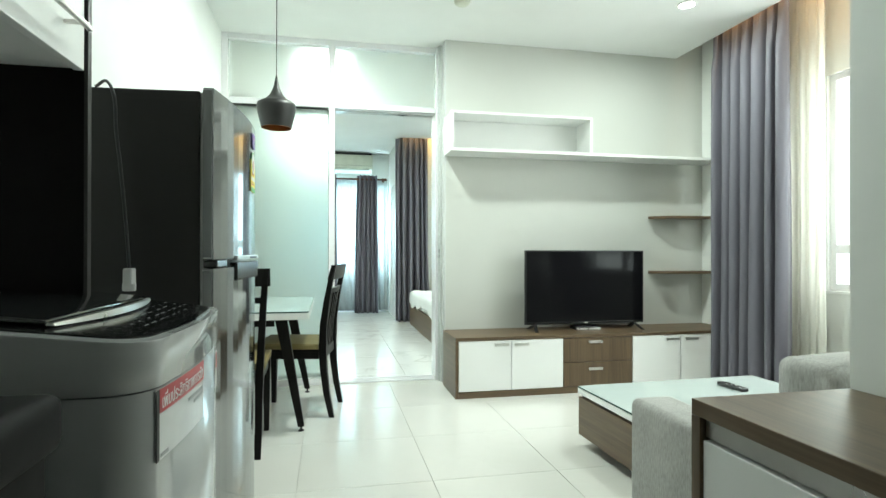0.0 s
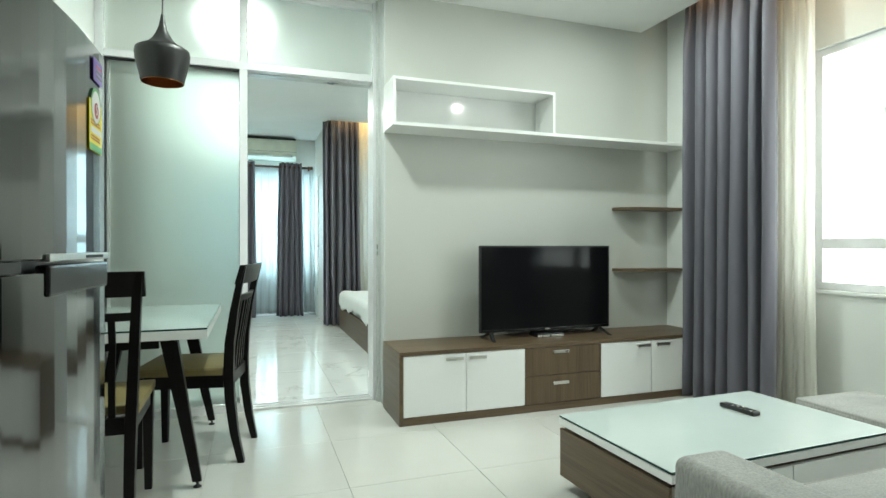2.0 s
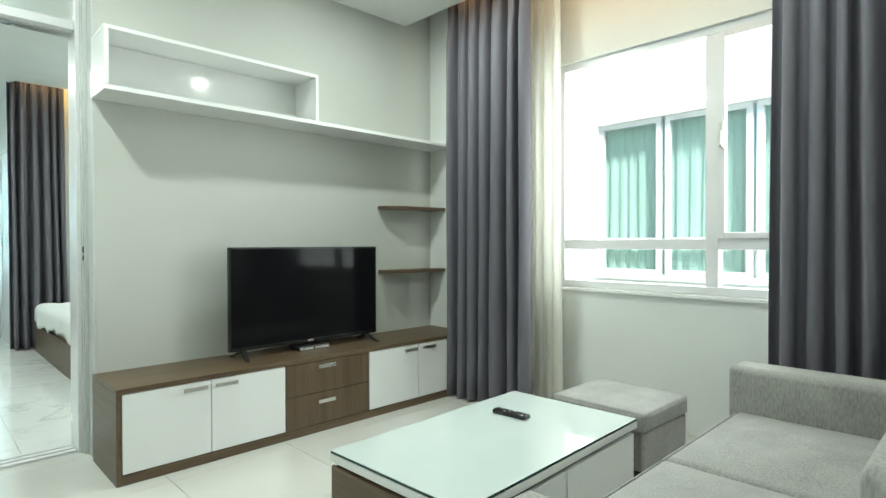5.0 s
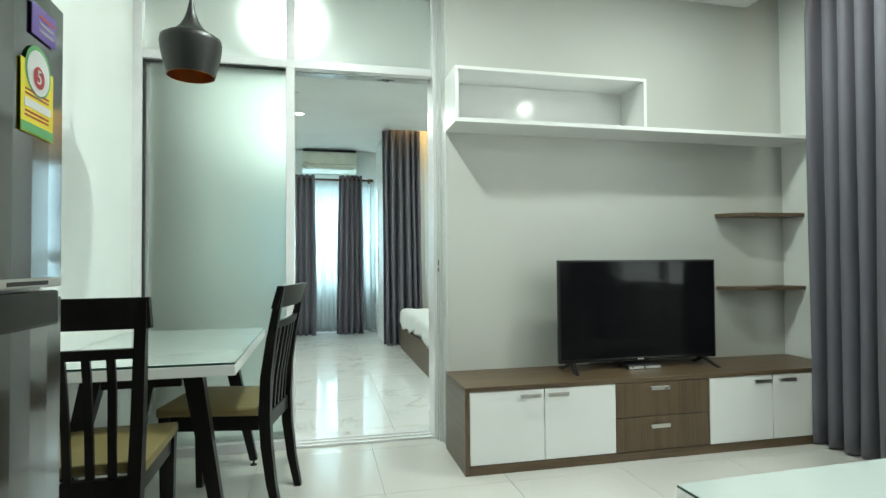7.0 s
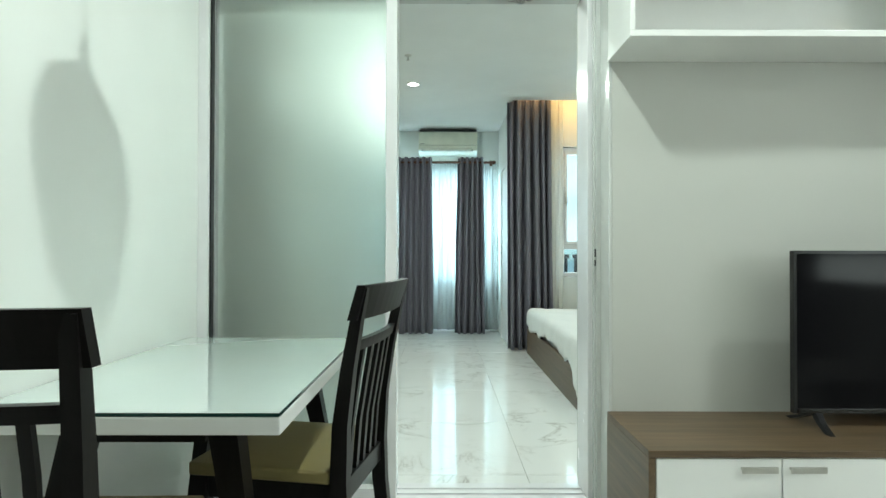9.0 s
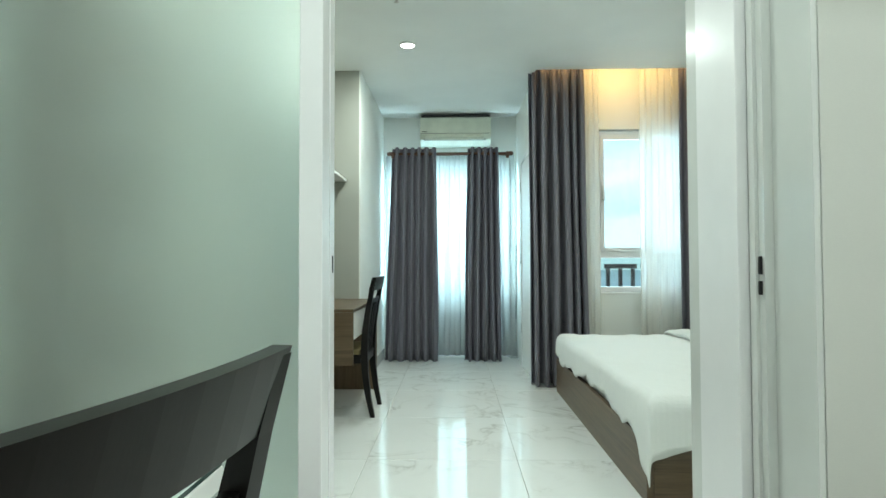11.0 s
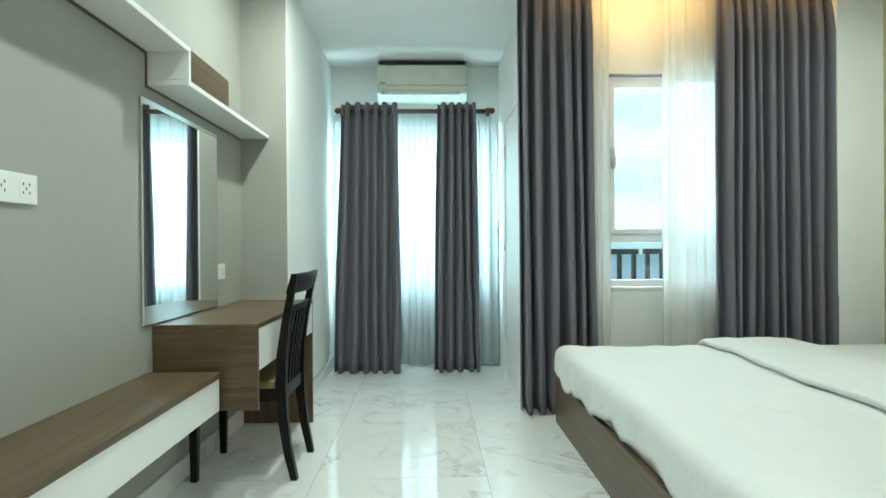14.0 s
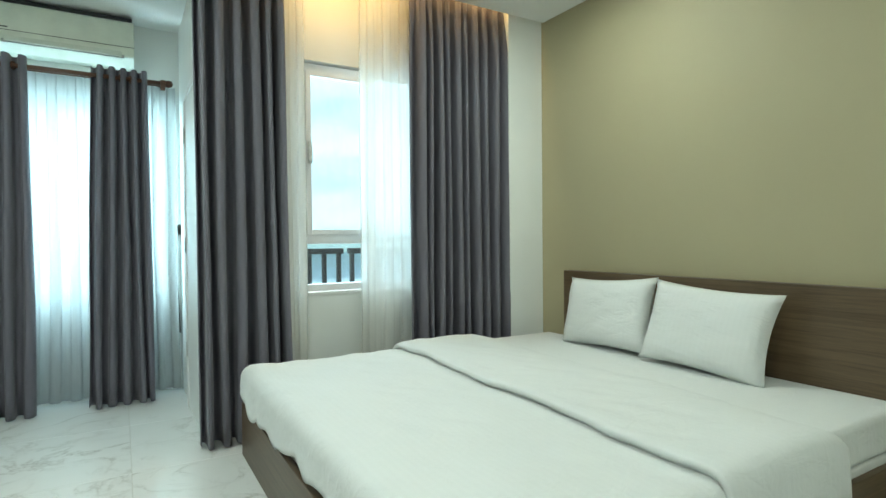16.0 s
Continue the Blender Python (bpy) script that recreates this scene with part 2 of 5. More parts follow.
def glow(name, col, strength):
    m, n, l, b = nodes_of(name)
    b.inputs["Base Color"].default_value = (*col, 1)
    b.inputs["Emission Color"].default_value = (*col, 1)
    b.inputs["Emission Strength"].default_value = strength
    return m


M_WHITE = painted("white_wall_paint", (0.80, 0.82, 0.79))
M_CEIL = painted("ceiling_paint", (0.82, 0.83, 0.81))
M_GREY = wallpaper("grey_wallpaper", (0.54, 0.55, 0.51))
M_BGREY = painted("bedroom_grey_paint", (0.37, 0.375, 0.335))
M_OLIVE = wallpaper("olive_wallpaper", (0.40, 0.36, 0.225))
M_TILE = tile_mat("ivory_floor_tile", (0.64, 0.63, 0.59), (0.5, 0.48, 0.44), 0.12, 0.14)
M_MARBLE = tile_mat("marble_floor_tile", (0.82, 0.83, 0.81), (0.36, 0.34, 0.31), 0.75, 0.065)
M_GROUT = painted("tile_grout", (0.58, 0.57, 0.53), 0.9)
M_ALU = plain("white_coated_aluminium", (0.80, 0.80, 0.81), 0.25, coat=0.2, vary=0.02)
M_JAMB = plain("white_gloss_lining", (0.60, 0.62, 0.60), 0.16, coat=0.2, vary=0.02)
M_LAM = painted("white_laminate", (0.83, 0.84, 0.82), 0.30, 0.01, 400, 0.02)
M_WOODX = wood("walnut_laminate_x", (0.058, 0.036, 0.019), (0.165, 0.110, 0.061), "x")
M_WOODY = wood("walnut_laminate_y", (0.058, 0.036, 0.019), (0.165, 0.110, 0.061), "y")
M_WOODZ = wood("walnut_laminate_z", (0.058, 0.036, 0.019), (0.165, 0.110, 0.061), "z")
M_DARKWOOD = wood("espresso_wood", (0.004, 0.0035, 0.003), (0.009, 0.0075, 0.007), "z", 0.36)
M_DARKWOOD.node_tree.nodes["Principled BSDF"].inputs["Specular IOR Level"].default_value = 0.22
M_SEAT = plain("olive_seat_vinyl", (0.20, 0.16, 0.062), 0.5)
M_SOFA = fabric("grey_linen_weave", (0.34, 0.335, 0.315), 520, 0.34)
M_CURT = fabric("grey_curtain_cloth", (0.135, 0.129, 0.157), 500, 0.025, 0.66, False, 0.0)
M_SHEER = sheer_mat("ivory_voile", (0.92, 0.91, 0.86), 0.20)
M_SHEERB = sheer_mat("fine_ivory_voile", (0.90, 0.90, 0.86), 0.54)
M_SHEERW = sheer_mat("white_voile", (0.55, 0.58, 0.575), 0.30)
M_BLACK = plain("black_plastic", (0.012, 0.012, 0.013), 0.30)
M_SCREEN = plain("dark_screen_glass", (0.006, 0.006, 0.007), 0.07, vary=0.0)
M_SCREEN.node_tree.nodes["Principled BSDF"].inputs["Specular IOR Level"].default_value = 0.13
M_CHROME = plain("brushed_nickel", (0.62, 0.61, 0.58), 0.28, 1.0)
M_STEEL = steel("brushed_stainless_steel", (0.20, 0.204, 0.206), 0.10)
M_FRIDGE = plain("charcoal_painted_steel", (0.0125, 0.0112, 0.0098), 0.55)
M_DARKPANEL = plain("black_brown_laminate", (0.0035, 0.003, 0.0028), 0.6)
M_DARKPANEL.node_tree.nodes["Principled BSDF"].inputs["Specular IOR Level"].default_value = 0.12
M_EDGE = plain("silver_grey_plastic", (0.20, 0.205, 0.205), 0.35, vary=0.02)
M_GLOSSK = plain("black_gloss_panel", (0.004, 0.004, 0.004), 0.16)
M_WM = plain("silver_grey_enamel", (0.31, 0.315, 0.315), 0.22, 0.0, 0.6, 0.02)
M_SHEETW = fabric("white_ticking", (0.70, 0.71, 0.69), 700, 0.04)
M_LINEN = linen("white_bed_linen", (0.74, 0.76, 0.74))
M_GLASSTOP = plain("white_glass_top", (0.70, 0.79, 0.76), 0.04, coat=1.0, vary=0.01)
M_GLASSEDGE = plain("dark_glass_edge", (0.02, 0.06, 0.052), 0.1)
M_GLOSSW = plain("white_gloss_laminate", (0.80, 0.81, 0.79), 0.11, coat=0.3, vary=0.01)
M_PANE = glass_mat("clear_window_pane")
M_PANEB = glass_mat("blue_window_pane", (0.86, 0.97, 0.99))
M_FROST = frosted_mat("frosted_glass")
M_FROSTIN = clear_mat("frosted_glass_inside")
M_LAMPGLOW = glow("downlight_glow", (0.95, 1.0, 0.95), 14.0)
M_COPPER = plain("copper_lining", (0.55, 0.22, 0.08), 0.35, 1.0)
M_ROD = wood("brown_rod_wood", (0.07, 0.030, 0.018), (0.15, 0.07, 0.04), "x", 0.35)
M_ACW = plain("ivory_ac_plastic", (0.64, 0.665, 0.56), 0.35)
M_MIRROR = plain("mirror_silver", (0.88, 0.92, 0.90), 0.01, 1.0, vary=0.0)
M_RED = plain("red_sticker", (0.36, 0.025, 0.03), 0.4)
M_PAPER = plain("white_sticker", (0.62, 0.62, 0.61), 0.4)
M_YELLOW = plain("yellow_sticker", (0.75, 0.62, 0.03), 0.45)
M_GREEN = plain("green_sticker", (0.10, 0.35, 0.12), 0.45)
M_PRINT = plain("grey_print", (0.16, 0.165, 0.165), 0.4)
M_CLEARFILM = plain("clear_sticker_film", (0.47, 0.48, 0.475), 0.2)
M_LIDGLASS = plain("smoked_lid_glass", (0.012, 0.013, 0.013), 0.05, coat=0.6, vary=0.0)
M_PURPLE = plain("purple_sticker", (0.12, 0.06, 0.30), 0.4)
M_FACADE = painted("pale_facade_render", (0.80, 0.81, 0.79), 0.8)
M_TEAL = fabric("teal_curtain", (0.42, 0.56, 0.53), 500, 0.05)
M_RAIL = wood("dark_balcony_timber", (0.03, 0.022, 0.020), (0.07, 0.055, 0.05), "z", 0.5)


# ---- building helpers ----
def thing(name, label, category, at=(0, 0, 0), rz=0.0, group="", kind=""):
    ob = new(name)
    ob.empty_display_size = 0.1
    ob.matrix_world = pose(*at, 0, 0, rz)
    return tagged(ob, label, category, group, kind)


def mesh_of(name, bm, material, smooth=False):
    me = bpy.data.meshes.new(name)
    bm.normal_update()
    if smooth:
        for f in bm.faces:
            f.smooth = True
    bm.to_mesh(me)
    bm.free()
    for mt in (material if isinstance(material, (list, tuple)) else [material]):
        me.materials.append(mt)
    return me


def part(name, bm, material, parent, label="", smooth=False):
    ob = new(name, mesh_of(name, bm, material, smooth))
    ob.parent = parent
    if label:
        ob["label"] = label
    return ob


def structure(name, bm, material, label, category, smooth=False):
    return tagged(new(name, mesh_of(name, bm, material, smooth)), label, category, "", "structure")


def add_box(bm, x0, x1, y0, y1, z0, z1, bev=0.0, seg=2, m=None):
    made = bmesh.ops.create_cube(bm, size=1.0)["verts"]
    bmesh.ops.scale(bm, vec=(abs(x1 - x0), abs(y1 - y0), abs(z1 - z0)), verts=made)
    bmesh.ops.translate(bm, vec=((x0 + x1) / 2, (y0 + y1) / 2, (z0 + z1) / 2), verts=made)
    if bev > 0:
        edges = list({e for v in made for e in v.link_edges})
        res = bmesh.ops.bevel(bm, geom=edges, offset=bev, segments=seg, profile=0.6, affect="EDGES", clamp_overlap=True)
        made = list({v for f in res["faces"] for v in f.verts} | {v for v in made if v.is_valid})
    if m is not None:
        bmesh.ops.transform(bm, matrix=m, verts=made)
    return made


def box(x0, x1, y0, y1, z0, z1, bev=0.0, seg=2, m=None):
    bm = bmesh.new()
    add_box(bm, x0, x1, y0, y1, z0, z1, bev, seg, m)
    return bm


def boxes(*rows, bev=0.0):
    bm = bmesh.new()
    for r in rows:
        add_box(bm, *r, bev)
    return bm


def cyl(r, z0, z1, seg=20, r2=None, m=None, bm=None):
    bm = bm or bmesh.new()
    v = bmesh.ops.create_cone(bm, cap_ends=True, segments=seg, radius1=r, radius2=r if r2 is None else r2, depth=z1 - z0)["verts"]
    bmesh.ops.translate(bm, vec=(0, 0, (z0 + z1) / 2), verts=v)
    if m is not None:
        bmesh.ops.transform(bm, matrix=m, verts=v)
    return bm


def lathe(profile, seg=40):
    """Turns a profile of (radius, height) round z."""
    bm = bmesh.new()
    rings = [[bm.verts.new((r * math.cos(2 * math.pi * k / seg), r * math.sin(2 * math.pi * k / seg), z)) for k in range(seg)] for r, z in profile]
    for a, b in zip(rings, rings[1:]):
        for k in range(seg):
            bm.faces.new((a[k], a[(k + 1) % seg], b[(k + 1) % seg], b[k]))
    return bm


def beam(path, w, d, bm=None):
    """A bar of rectangular section along points in the y-z plane: rows of (x, y, z, width, depth)."""
    bm = bm or bmesh.new()
    rings = []
    for x, y, z, ww, dd in path:
        rings.append([bm.verts.new(p) for p in ((x - ww / 2, y - dd / 2, z), (x + ww / 2, y - dd / 2, z), (x + ww / 2, y + dd / 2, z), (x - ww / 2, y + dd / 2, z))])
    for a, b in zip(rings, rings[1:]):
        for k in range(4):
            bm.faces.new((a[k], a[(k + 1) % 4], b[(k + 1) % 4], b[k]))
    bm.faces.new(rings[0][::-1])
    bm.faces.new(rings[-1])
    bmesh.ops.recalc_face_normals(bm, faces=bm.faces)
    return bm


def cloth(width, height, folds, depth, seed, flare=0.0, drift=0.0, header="eyelet", even=0.35):
    """A hanging cloth along x, base at z=0: deep rounded folds that open towards the hem.
    A pleated header gathers the top edge into finer pleats; an eyelet header keeps the folds straight."""
    rnd = random.Random(seed)
    per, nz = 18, 22
    marks = [0.0]
    for _ in range(folds):
        marks.append(marks[-1] + rnd.uniform(1 - even, 1 + even))
    marks = [v / marks[-1] for v in marks]
    amps = [rnd.uniform(0.7, 1.15) for _ in range(folds)]
    lean = [rnd.uniform(-0.30, 0.30) for _ in range(folds)]
    slow = [rnd.uniform(0, 6.28) for _ in range(3)]
    bm = bmesh.new()
    grid = []
    for j in range(nz + 1):
        v = j / nz
        row = []
        for k in range(folds):
            for i in range(per + (k == folds - 1)):
                ph = i / per
                u = marks[k] + (marks[k + 1] - marks[k]) * ph
                seg = (marks[k + 1] - marks[k]) * width
                sn = math.sin(2 * math.pi * ph)
                full = depth * amps[k] * (0.80 + 0.25 * (1 - v) + 0.10 * math.sin(2.4 * v + slow[0] + 1.7 * k))
                yy = full * sn
                if header == "pleat":
                    top = min(1.0, max(0.0, (v - 0.86) / 0.12))
                    top = top * top * (3 - 2 * top)
                    yy = yy * (1 - 0.62 * top) + depth * 0.30 * top * math.sin(6 * math.pi * ph)
                # folds lean over a little, so that one flank hides in shade
                lie = seg * (lean[k] * 0.45 * sn * sn - 0.10 * math.sin(4 * math.pi * ph)) * (0.75 + 0.25 * (1 - v))
                wander = 0.010 * math.sin(3.0 * v + 9 * u + slow[1]) + 0.005 * math.sin(7.0 * v + 17 * u + slow[2])
                xx = (u - 0.5) * width * (1 + flare * (1 - v)) + lie + wander * (1 - v) + drift * (1 - v)
                row.append(bm.verts.new((xx, yy, v * height)))
        grid.append(row)
    for a, b in zip(grid, grid[1:]):
        for i in range(len(a) - 1):
            bm.faces.new((a[i], a[i + 1], b[i + 1], b[i]))
    return bm


def thicken(ob, t):
    md = ob.modifiers.new("thickness", "SOLIDIFY")
    md.thickness, md.offset = t, 0
    return ob


# ---- structure ----
LX, P0, P1, TW = -0.79, 4.32, 4.57, 4.135
WX = 3.33   # window wall, inner face
YB = -1.6   # wall behind the camera

structure("wall_west", box(LX - 0.15, LX, YB, 8.4, 0, 3.0), M_WHITE, "white painted wall along kitchen and dining table", "wall")
structure("wall_south", box(LX - 0.15, 0.975, YB - 0.15, YB, 0, 3.0), M_WHITE, "white painted wall behind the kitchen", "wall")
structure("wall_sofa", box(0.975, WX + 0.2, YB - 0.15, 0.83, 0, 3.0), M_WHITE, "pale painted wall end behind the sofa", "wall")
# window wall of the living room, with its opening
structure("wall_east", boxes((WX, WX + 0.18, 0.83, 4.57, 0, 0.775), (WX, WX + 0.18, 0.83, 4.57, 2.24, 3.0),
                             (WX, WX + 0.18, 3.09, 4.57, 0.775, 2.24), (WX, WX + 0.18, 0.83, 1.0, 0.775, 2.24)), M_WHITE,
          "white window wall of the living room", "wall")
structure("pillar_east", box(3.15, WX, 3.80, TW, 0, 3.0), M_WHITE, "white corner pillar beside the shelves", "pillar")
structure("wall_tv", box(0.895, WX, TW, P1, 0, 3.0), M_GREY, "grey wallpapered television wall", "wall")
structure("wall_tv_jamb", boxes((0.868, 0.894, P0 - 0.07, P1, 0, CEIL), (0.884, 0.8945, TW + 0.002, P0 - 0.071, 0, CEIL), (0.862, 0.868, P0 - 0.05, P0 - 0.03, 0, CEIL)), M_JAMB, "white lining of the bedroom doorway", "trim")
# bedroom shell
structure("wall_bed_west", box(LX, LX + 0.012, P1, 7.84, 0, 3.0), M_BGREY, "grey painted bedroom wall behind the bench", "wall")
structure("pillar_bed", box(LX, -0.50, 7.84, 9.55, 0, 3.0), [M_BGREY], "grey pillar beside the dressing desk", "pillar")
structure("wall_recess", box(-0.50, -0.488, 7.842, 9.36, 0, CEIL), M_WHITE, "white side wall of the balcony recess", "wall")
structure("wall_north", boxes((-0.50, -0.45, 9.36, 9.54, 0, 3.0), (0.92, 1.2, 9.36, 9.54, 0, 3.0), (-0.45, 0.92, 9.36, 9.54, 2.12, 3.0)), M_WHITE,
          "white end wall with the balcony door", "wall")
structure("wall_recess_east", box(1.0, 1.12, 8.06, 9.36, 0, 3.0), M_WHITE, "white partition between recess and window", "wall")
structure("wall_bed_window", boxes((1.12, 3.28, 8.20, 8.38, 0, 0.775), (1.12, 3.28, 8.20, 8.38, 2.255, 3.0),
                                   (1.12, 1.575, 8.20, 8.38, 0.775, 2.255), (2.61, 3.28, 8.20, 8.38, 0.775, 2.255)), M_WHITE,
          "white bedroom window wall", "wall")
structure("pillar_bed_corner", box(2.98, 3.28, 7.88, 8.20, 0, 3.0), M_WHITE, "white corner pillar beside the bed", "pillar")
structure("wall_olive", box(3.28, 3.48, P1, 8.38, 0, 3.0), M_OLIVE, "olive wallpapered wall behind the bed", "wall")
structure("wall_bed_south", box(0.895, 3.28, P1, P1 + 0.01, 0, CEIL), M_WHITE, "white bedroom side of the television wall", "wall")

# ceilings with the open coves over the curtains
structure("ceiling", boxes((LX, 2.90, YB, P0, CEIL, CEIL + 0.08), (LX, 3.3, P0, 7.86, CEIL, CEIL + 0.08),
                           (-0.50, 1.0, 7.86, 9.36, CEIL, CEIL + 0.08)), M_CEIL, "smooth white plasterboard ceiling", "ceiling")
structure("ceiling_cove", boxes((LX - 0.15, WX + 0.18, YB, 9.6, 3.0, 3.12)), M_CEIL, "white slab over the curtain coves", "ceiling")

# floors: a bed of grout; the tiles are laid at the end of the file
structure("floor", box(LX - 0.15, WX + 0.18, YB - 0.15, P0 + 0.06, -0.12, -0.004), M_GROUT, "ivory tiled living room floor", "floor")
structure("floor_bedroom", box(LX - 0.15, 3.5, P0 + 0.06, 9.55, -0.12, -0.004), M_GROUT, "polished marble tiled bedroom floor", "floor")
structure("baseboard_bedroom", boxes((LX + 0.012, LX + 0.024, P1, 7.84, 0, 0.10), (-0.488, -0.478, 7.842, 9.36, 0, 0.10), (0.93, 1.0, 9.348, 9.36, 0, 0.10), bev=0.002), M_MARBLE, "polished marble skirting along the bedroom walls", "baseboard")


# ---- glass partition between the rooms ----
def partition():
    t = thing("glass_partition", "white aluminium framed frosted glass partition with sliding door", "partition")
    d0, d1 = P0, P0 + 0.15
    for n, a in (("post", (-0.79, -0.745, d0, d1, 0.0, CEIL)), ("post", (0.0, 0.047, d0, d0 + 0.06, 0.0, CEIL)), ("post", (0.845, 0.867, d0 - 0.02, d1, 0.0, CEIL))):
        part(n, box(*a, 0.003), M_ALU, t)
    for n, a in (("transom", (-0.744, 0.844, d0 - 0.004, d0 + 0.06, 2.155, 2.20)), ("head_rail", (-0.744, 0.844, d0, d1, CEIL - 0.045, CEIL))):
        part(n, box(*a, 0.003), M_ALU, t)
    part("slide_track", boxes((-0.744, 0.844, d0 + 0.061, d1 - 0.015, 2.150, 2.175), bev=0.002), M_CHROME, t, "grey steel sliding track")
    part("sill_track", boxes((-0.744, 0.844, d0, d1, 0.0, 0.012), (-0.744, 0.844, d0 + 0.03, d0 + 0.04, 0.012, 0.02), (-0.744, 0.844, d0 + 0.084, d0 + 0.094, 0.012, 0.0195)), M_ALU, t)
    for a in ((-0.744, -0.003, d0 + 0.044, d0 + 0.052, 2.202, CEIL - 0.047), (0.05, 0.843, d0 + 0.044, d0 + 0.052, 2.202, CEIL - 0.047), (-0.72, -0.003, d0 + 0.044, d0 + 0.052, 0.05, 2.148)):
        pn = part("pane", box(*a), [M_FROSTIN, M_FROST], t, "frosted glass pane")
        for f in pn.data.polygons:
            f.material_index = 1 if f.normal.y < -0.5 else 0
    part("lower_rail", box(-0.744, 0.0, d0, d0 + 0.06, 0.012, 0.05, 0.002), M_ALU, t)
    part("gasket", boxes((-0.744, -0.738, d0 + 0.012, d0 + 0.043, 0.05, 2.153), (-0.738, -0.002, d0 + 0.012, d0 + 0.043, 2.147, 2.153)), M_BLACK, t, "dark rubber gasket")
    door = part("sliding_door", boxes((0.0, 0.047, d0 + 0.068, d0 + 0.11, 0.02, 2.149), (-0.742, -0.728, d0 + 0.068, d0 + 0.11, 0.02, 2.149), (-0.727, -0.001, d0 + 0.068, d0 + 0.11, 2.125, 2.149), (-0.727, -0.001, d0 + 0.068, d0 + 0.11, 0.02, 0.08), bev=0.002), M_ALU, t)
    part("pane", box(-0.727, 0.0, d0 + 0.085, d0 + 0.091, 0.08, 2.125), M_PANE, door)
    part("pull", box(0.046, 0.049, d0 + 0.087, d0 + 0.092, 1.025, 1.06, 0.001), M_BLACK, door, "dark recessed pull")
    part("keeper", boxes((0.862, 0.8675, d0 - 0.063, d0 - 0.057, 0.985, 1.010), (0.862, 0.8675, d0 - 0.063, d0 - 0.057, 1.022, 1.055), bev=0.001), M_BLACK, t, "dark lock keeper")


partition()


# ---- windows ----
def window(name, label, axis_m, w, z0, z1, mull, rail, pane_mat, sash):
    """A casement window in its own plane: x along the wall, y outwards."""
    t = thing(name, label, "window", kind="structure")
    t.matrix_world = axis_m
    f = 0.045
    part("window_frame", boxes((0, w, 0, 0.07, z0, z0 + f), (0, w, 0, 0.07, z1 - f, z1), (0, f, 0, 0.07, z0 + f, z1 - f), (w - f, w, 0, 0.07, z0 + f, z1 - f), bev=0.003), M_ALU, t)
    part("mullion", box(mull - 0.034, mull + 0.034, 0.002, 0.068, z0 + f, z1 - f, 0.003), M_ALU, t)
    for a, b in ((f, mull - 0.034), (mull + 0.034, w - f)):
        part("rail", box(a, b, 0.004, 0.066, rail - 0.03, rail + 0.03, 0.003), M_ALU, t)
        part("pane", box(a, b, 0.03, 0.036, z0 + f, rail - 0.03), pane_mat, t).visible_shadow = False
        part("pane", box(a, b, 0.03, 0.036, rail + 0.03, z1 - f), pane_mat, t).visible_shadow = False
    a, b = sash
    z2, z3 = rail + 0.03, z1 - f
    s = part("sash", boxes((a, a + 0.034, -0.012, 0.028, z2, z3), (b - 0.034, b, -0.012, 0.028, z2, z3), (a + 0.034, b - 0.034, -0.012, 0.028, z2, z2 + 0.034), (a + 0.034, b - 0.034, -0.012, 0.028, z3 - 0.034, z3), bev=0.004), M_ALU, t)
    part("latch", boxes((a + 0.008, a + 0.032, -0.03, -0.012, (z2 + z3) / 2 - 0.07, (z2 + z3) / 2 + 0.07), (a + 0.01, a + 0.03, -0.05, -0.03, (z2 + z3) / 2 - 0.06, (z2 + z3) / 2 + 0.02), bev=0.004), M_CHROME, s, "grey window latch")
    part("window_sill", box(-0.03, w + 0.03, -0.045, 0.0, z0 - 0.022, z0 - 0.002, 0.004), M_LAM, t)


# local x runs towards smaller y in the living room
window("window_1", "white aluminium casement window over the sofa corner", pose(3.355, 3.09, 0, 0, 0, -90), 2.08, 0.78, 2.24, 0.975, 1.058, M_PANE, (1.01, 1.90))
window("window_2", "white aluminium bedroom window facing the balcony", pose(1.585, 8.235, 0), 1.02, 0.785, 2.245, 0.49, 1.12, M_PANEB, (0.045, 0.49))
structure("wall_window_fill", box(WX, WX + 0.18, 1.0, 1.01, 0.775, 2.24), M_WHITE, "white reveal beside the living room window", "wall")


def balcony_door():
    t = thing("door_1", "white framed glazed balcony door behind voile", "door", (0, 9.40, 0), kind="structure")
    part("door_frame", boxes((-0.45, -0.42, 0, 0.08, 0, 2.12), (0.89, 0.92, 0, 0.08, 0, 2.12), (-0.42, 0.89, 0, 0.08, 2.08, 2.12), bev=0.003), M_ALU, t)
    for a, b in ((-0.418, 0.232), (0.236, 0.888)):
        leaf = part("door_leaf", boxes((a, a + 0.05, 0.015, 0.06, 0.012, 2.075), (b - 0.05, b, 0.015, 0.06, 0.012, 2.075), (a + 0.05, b - 0.05, 0.015, 0.06, 0.012, 0.74), (a + 0.05, b - 0.05, 0.015, 0.06, 2.01, 2.075), bev=0.003), M_ALU, t)
        part("pane", box(a + 0.05, b - 0.05, 0.033, 0.039, 0.74, 2.01), M_PANEB, leaf).visible_shadow = False
    part("door_handle", boxes((0.190, 0.225, -0.005, 0.015, 0.95, 1.15), (0.10, 0.215, -0.04, -0.02, 1.04, 1.06), (0.195, 0.215, -0.02, -0.005, 1.04, 1.06), bev=0.004), M_CHROME, leaf)


balcony_door()


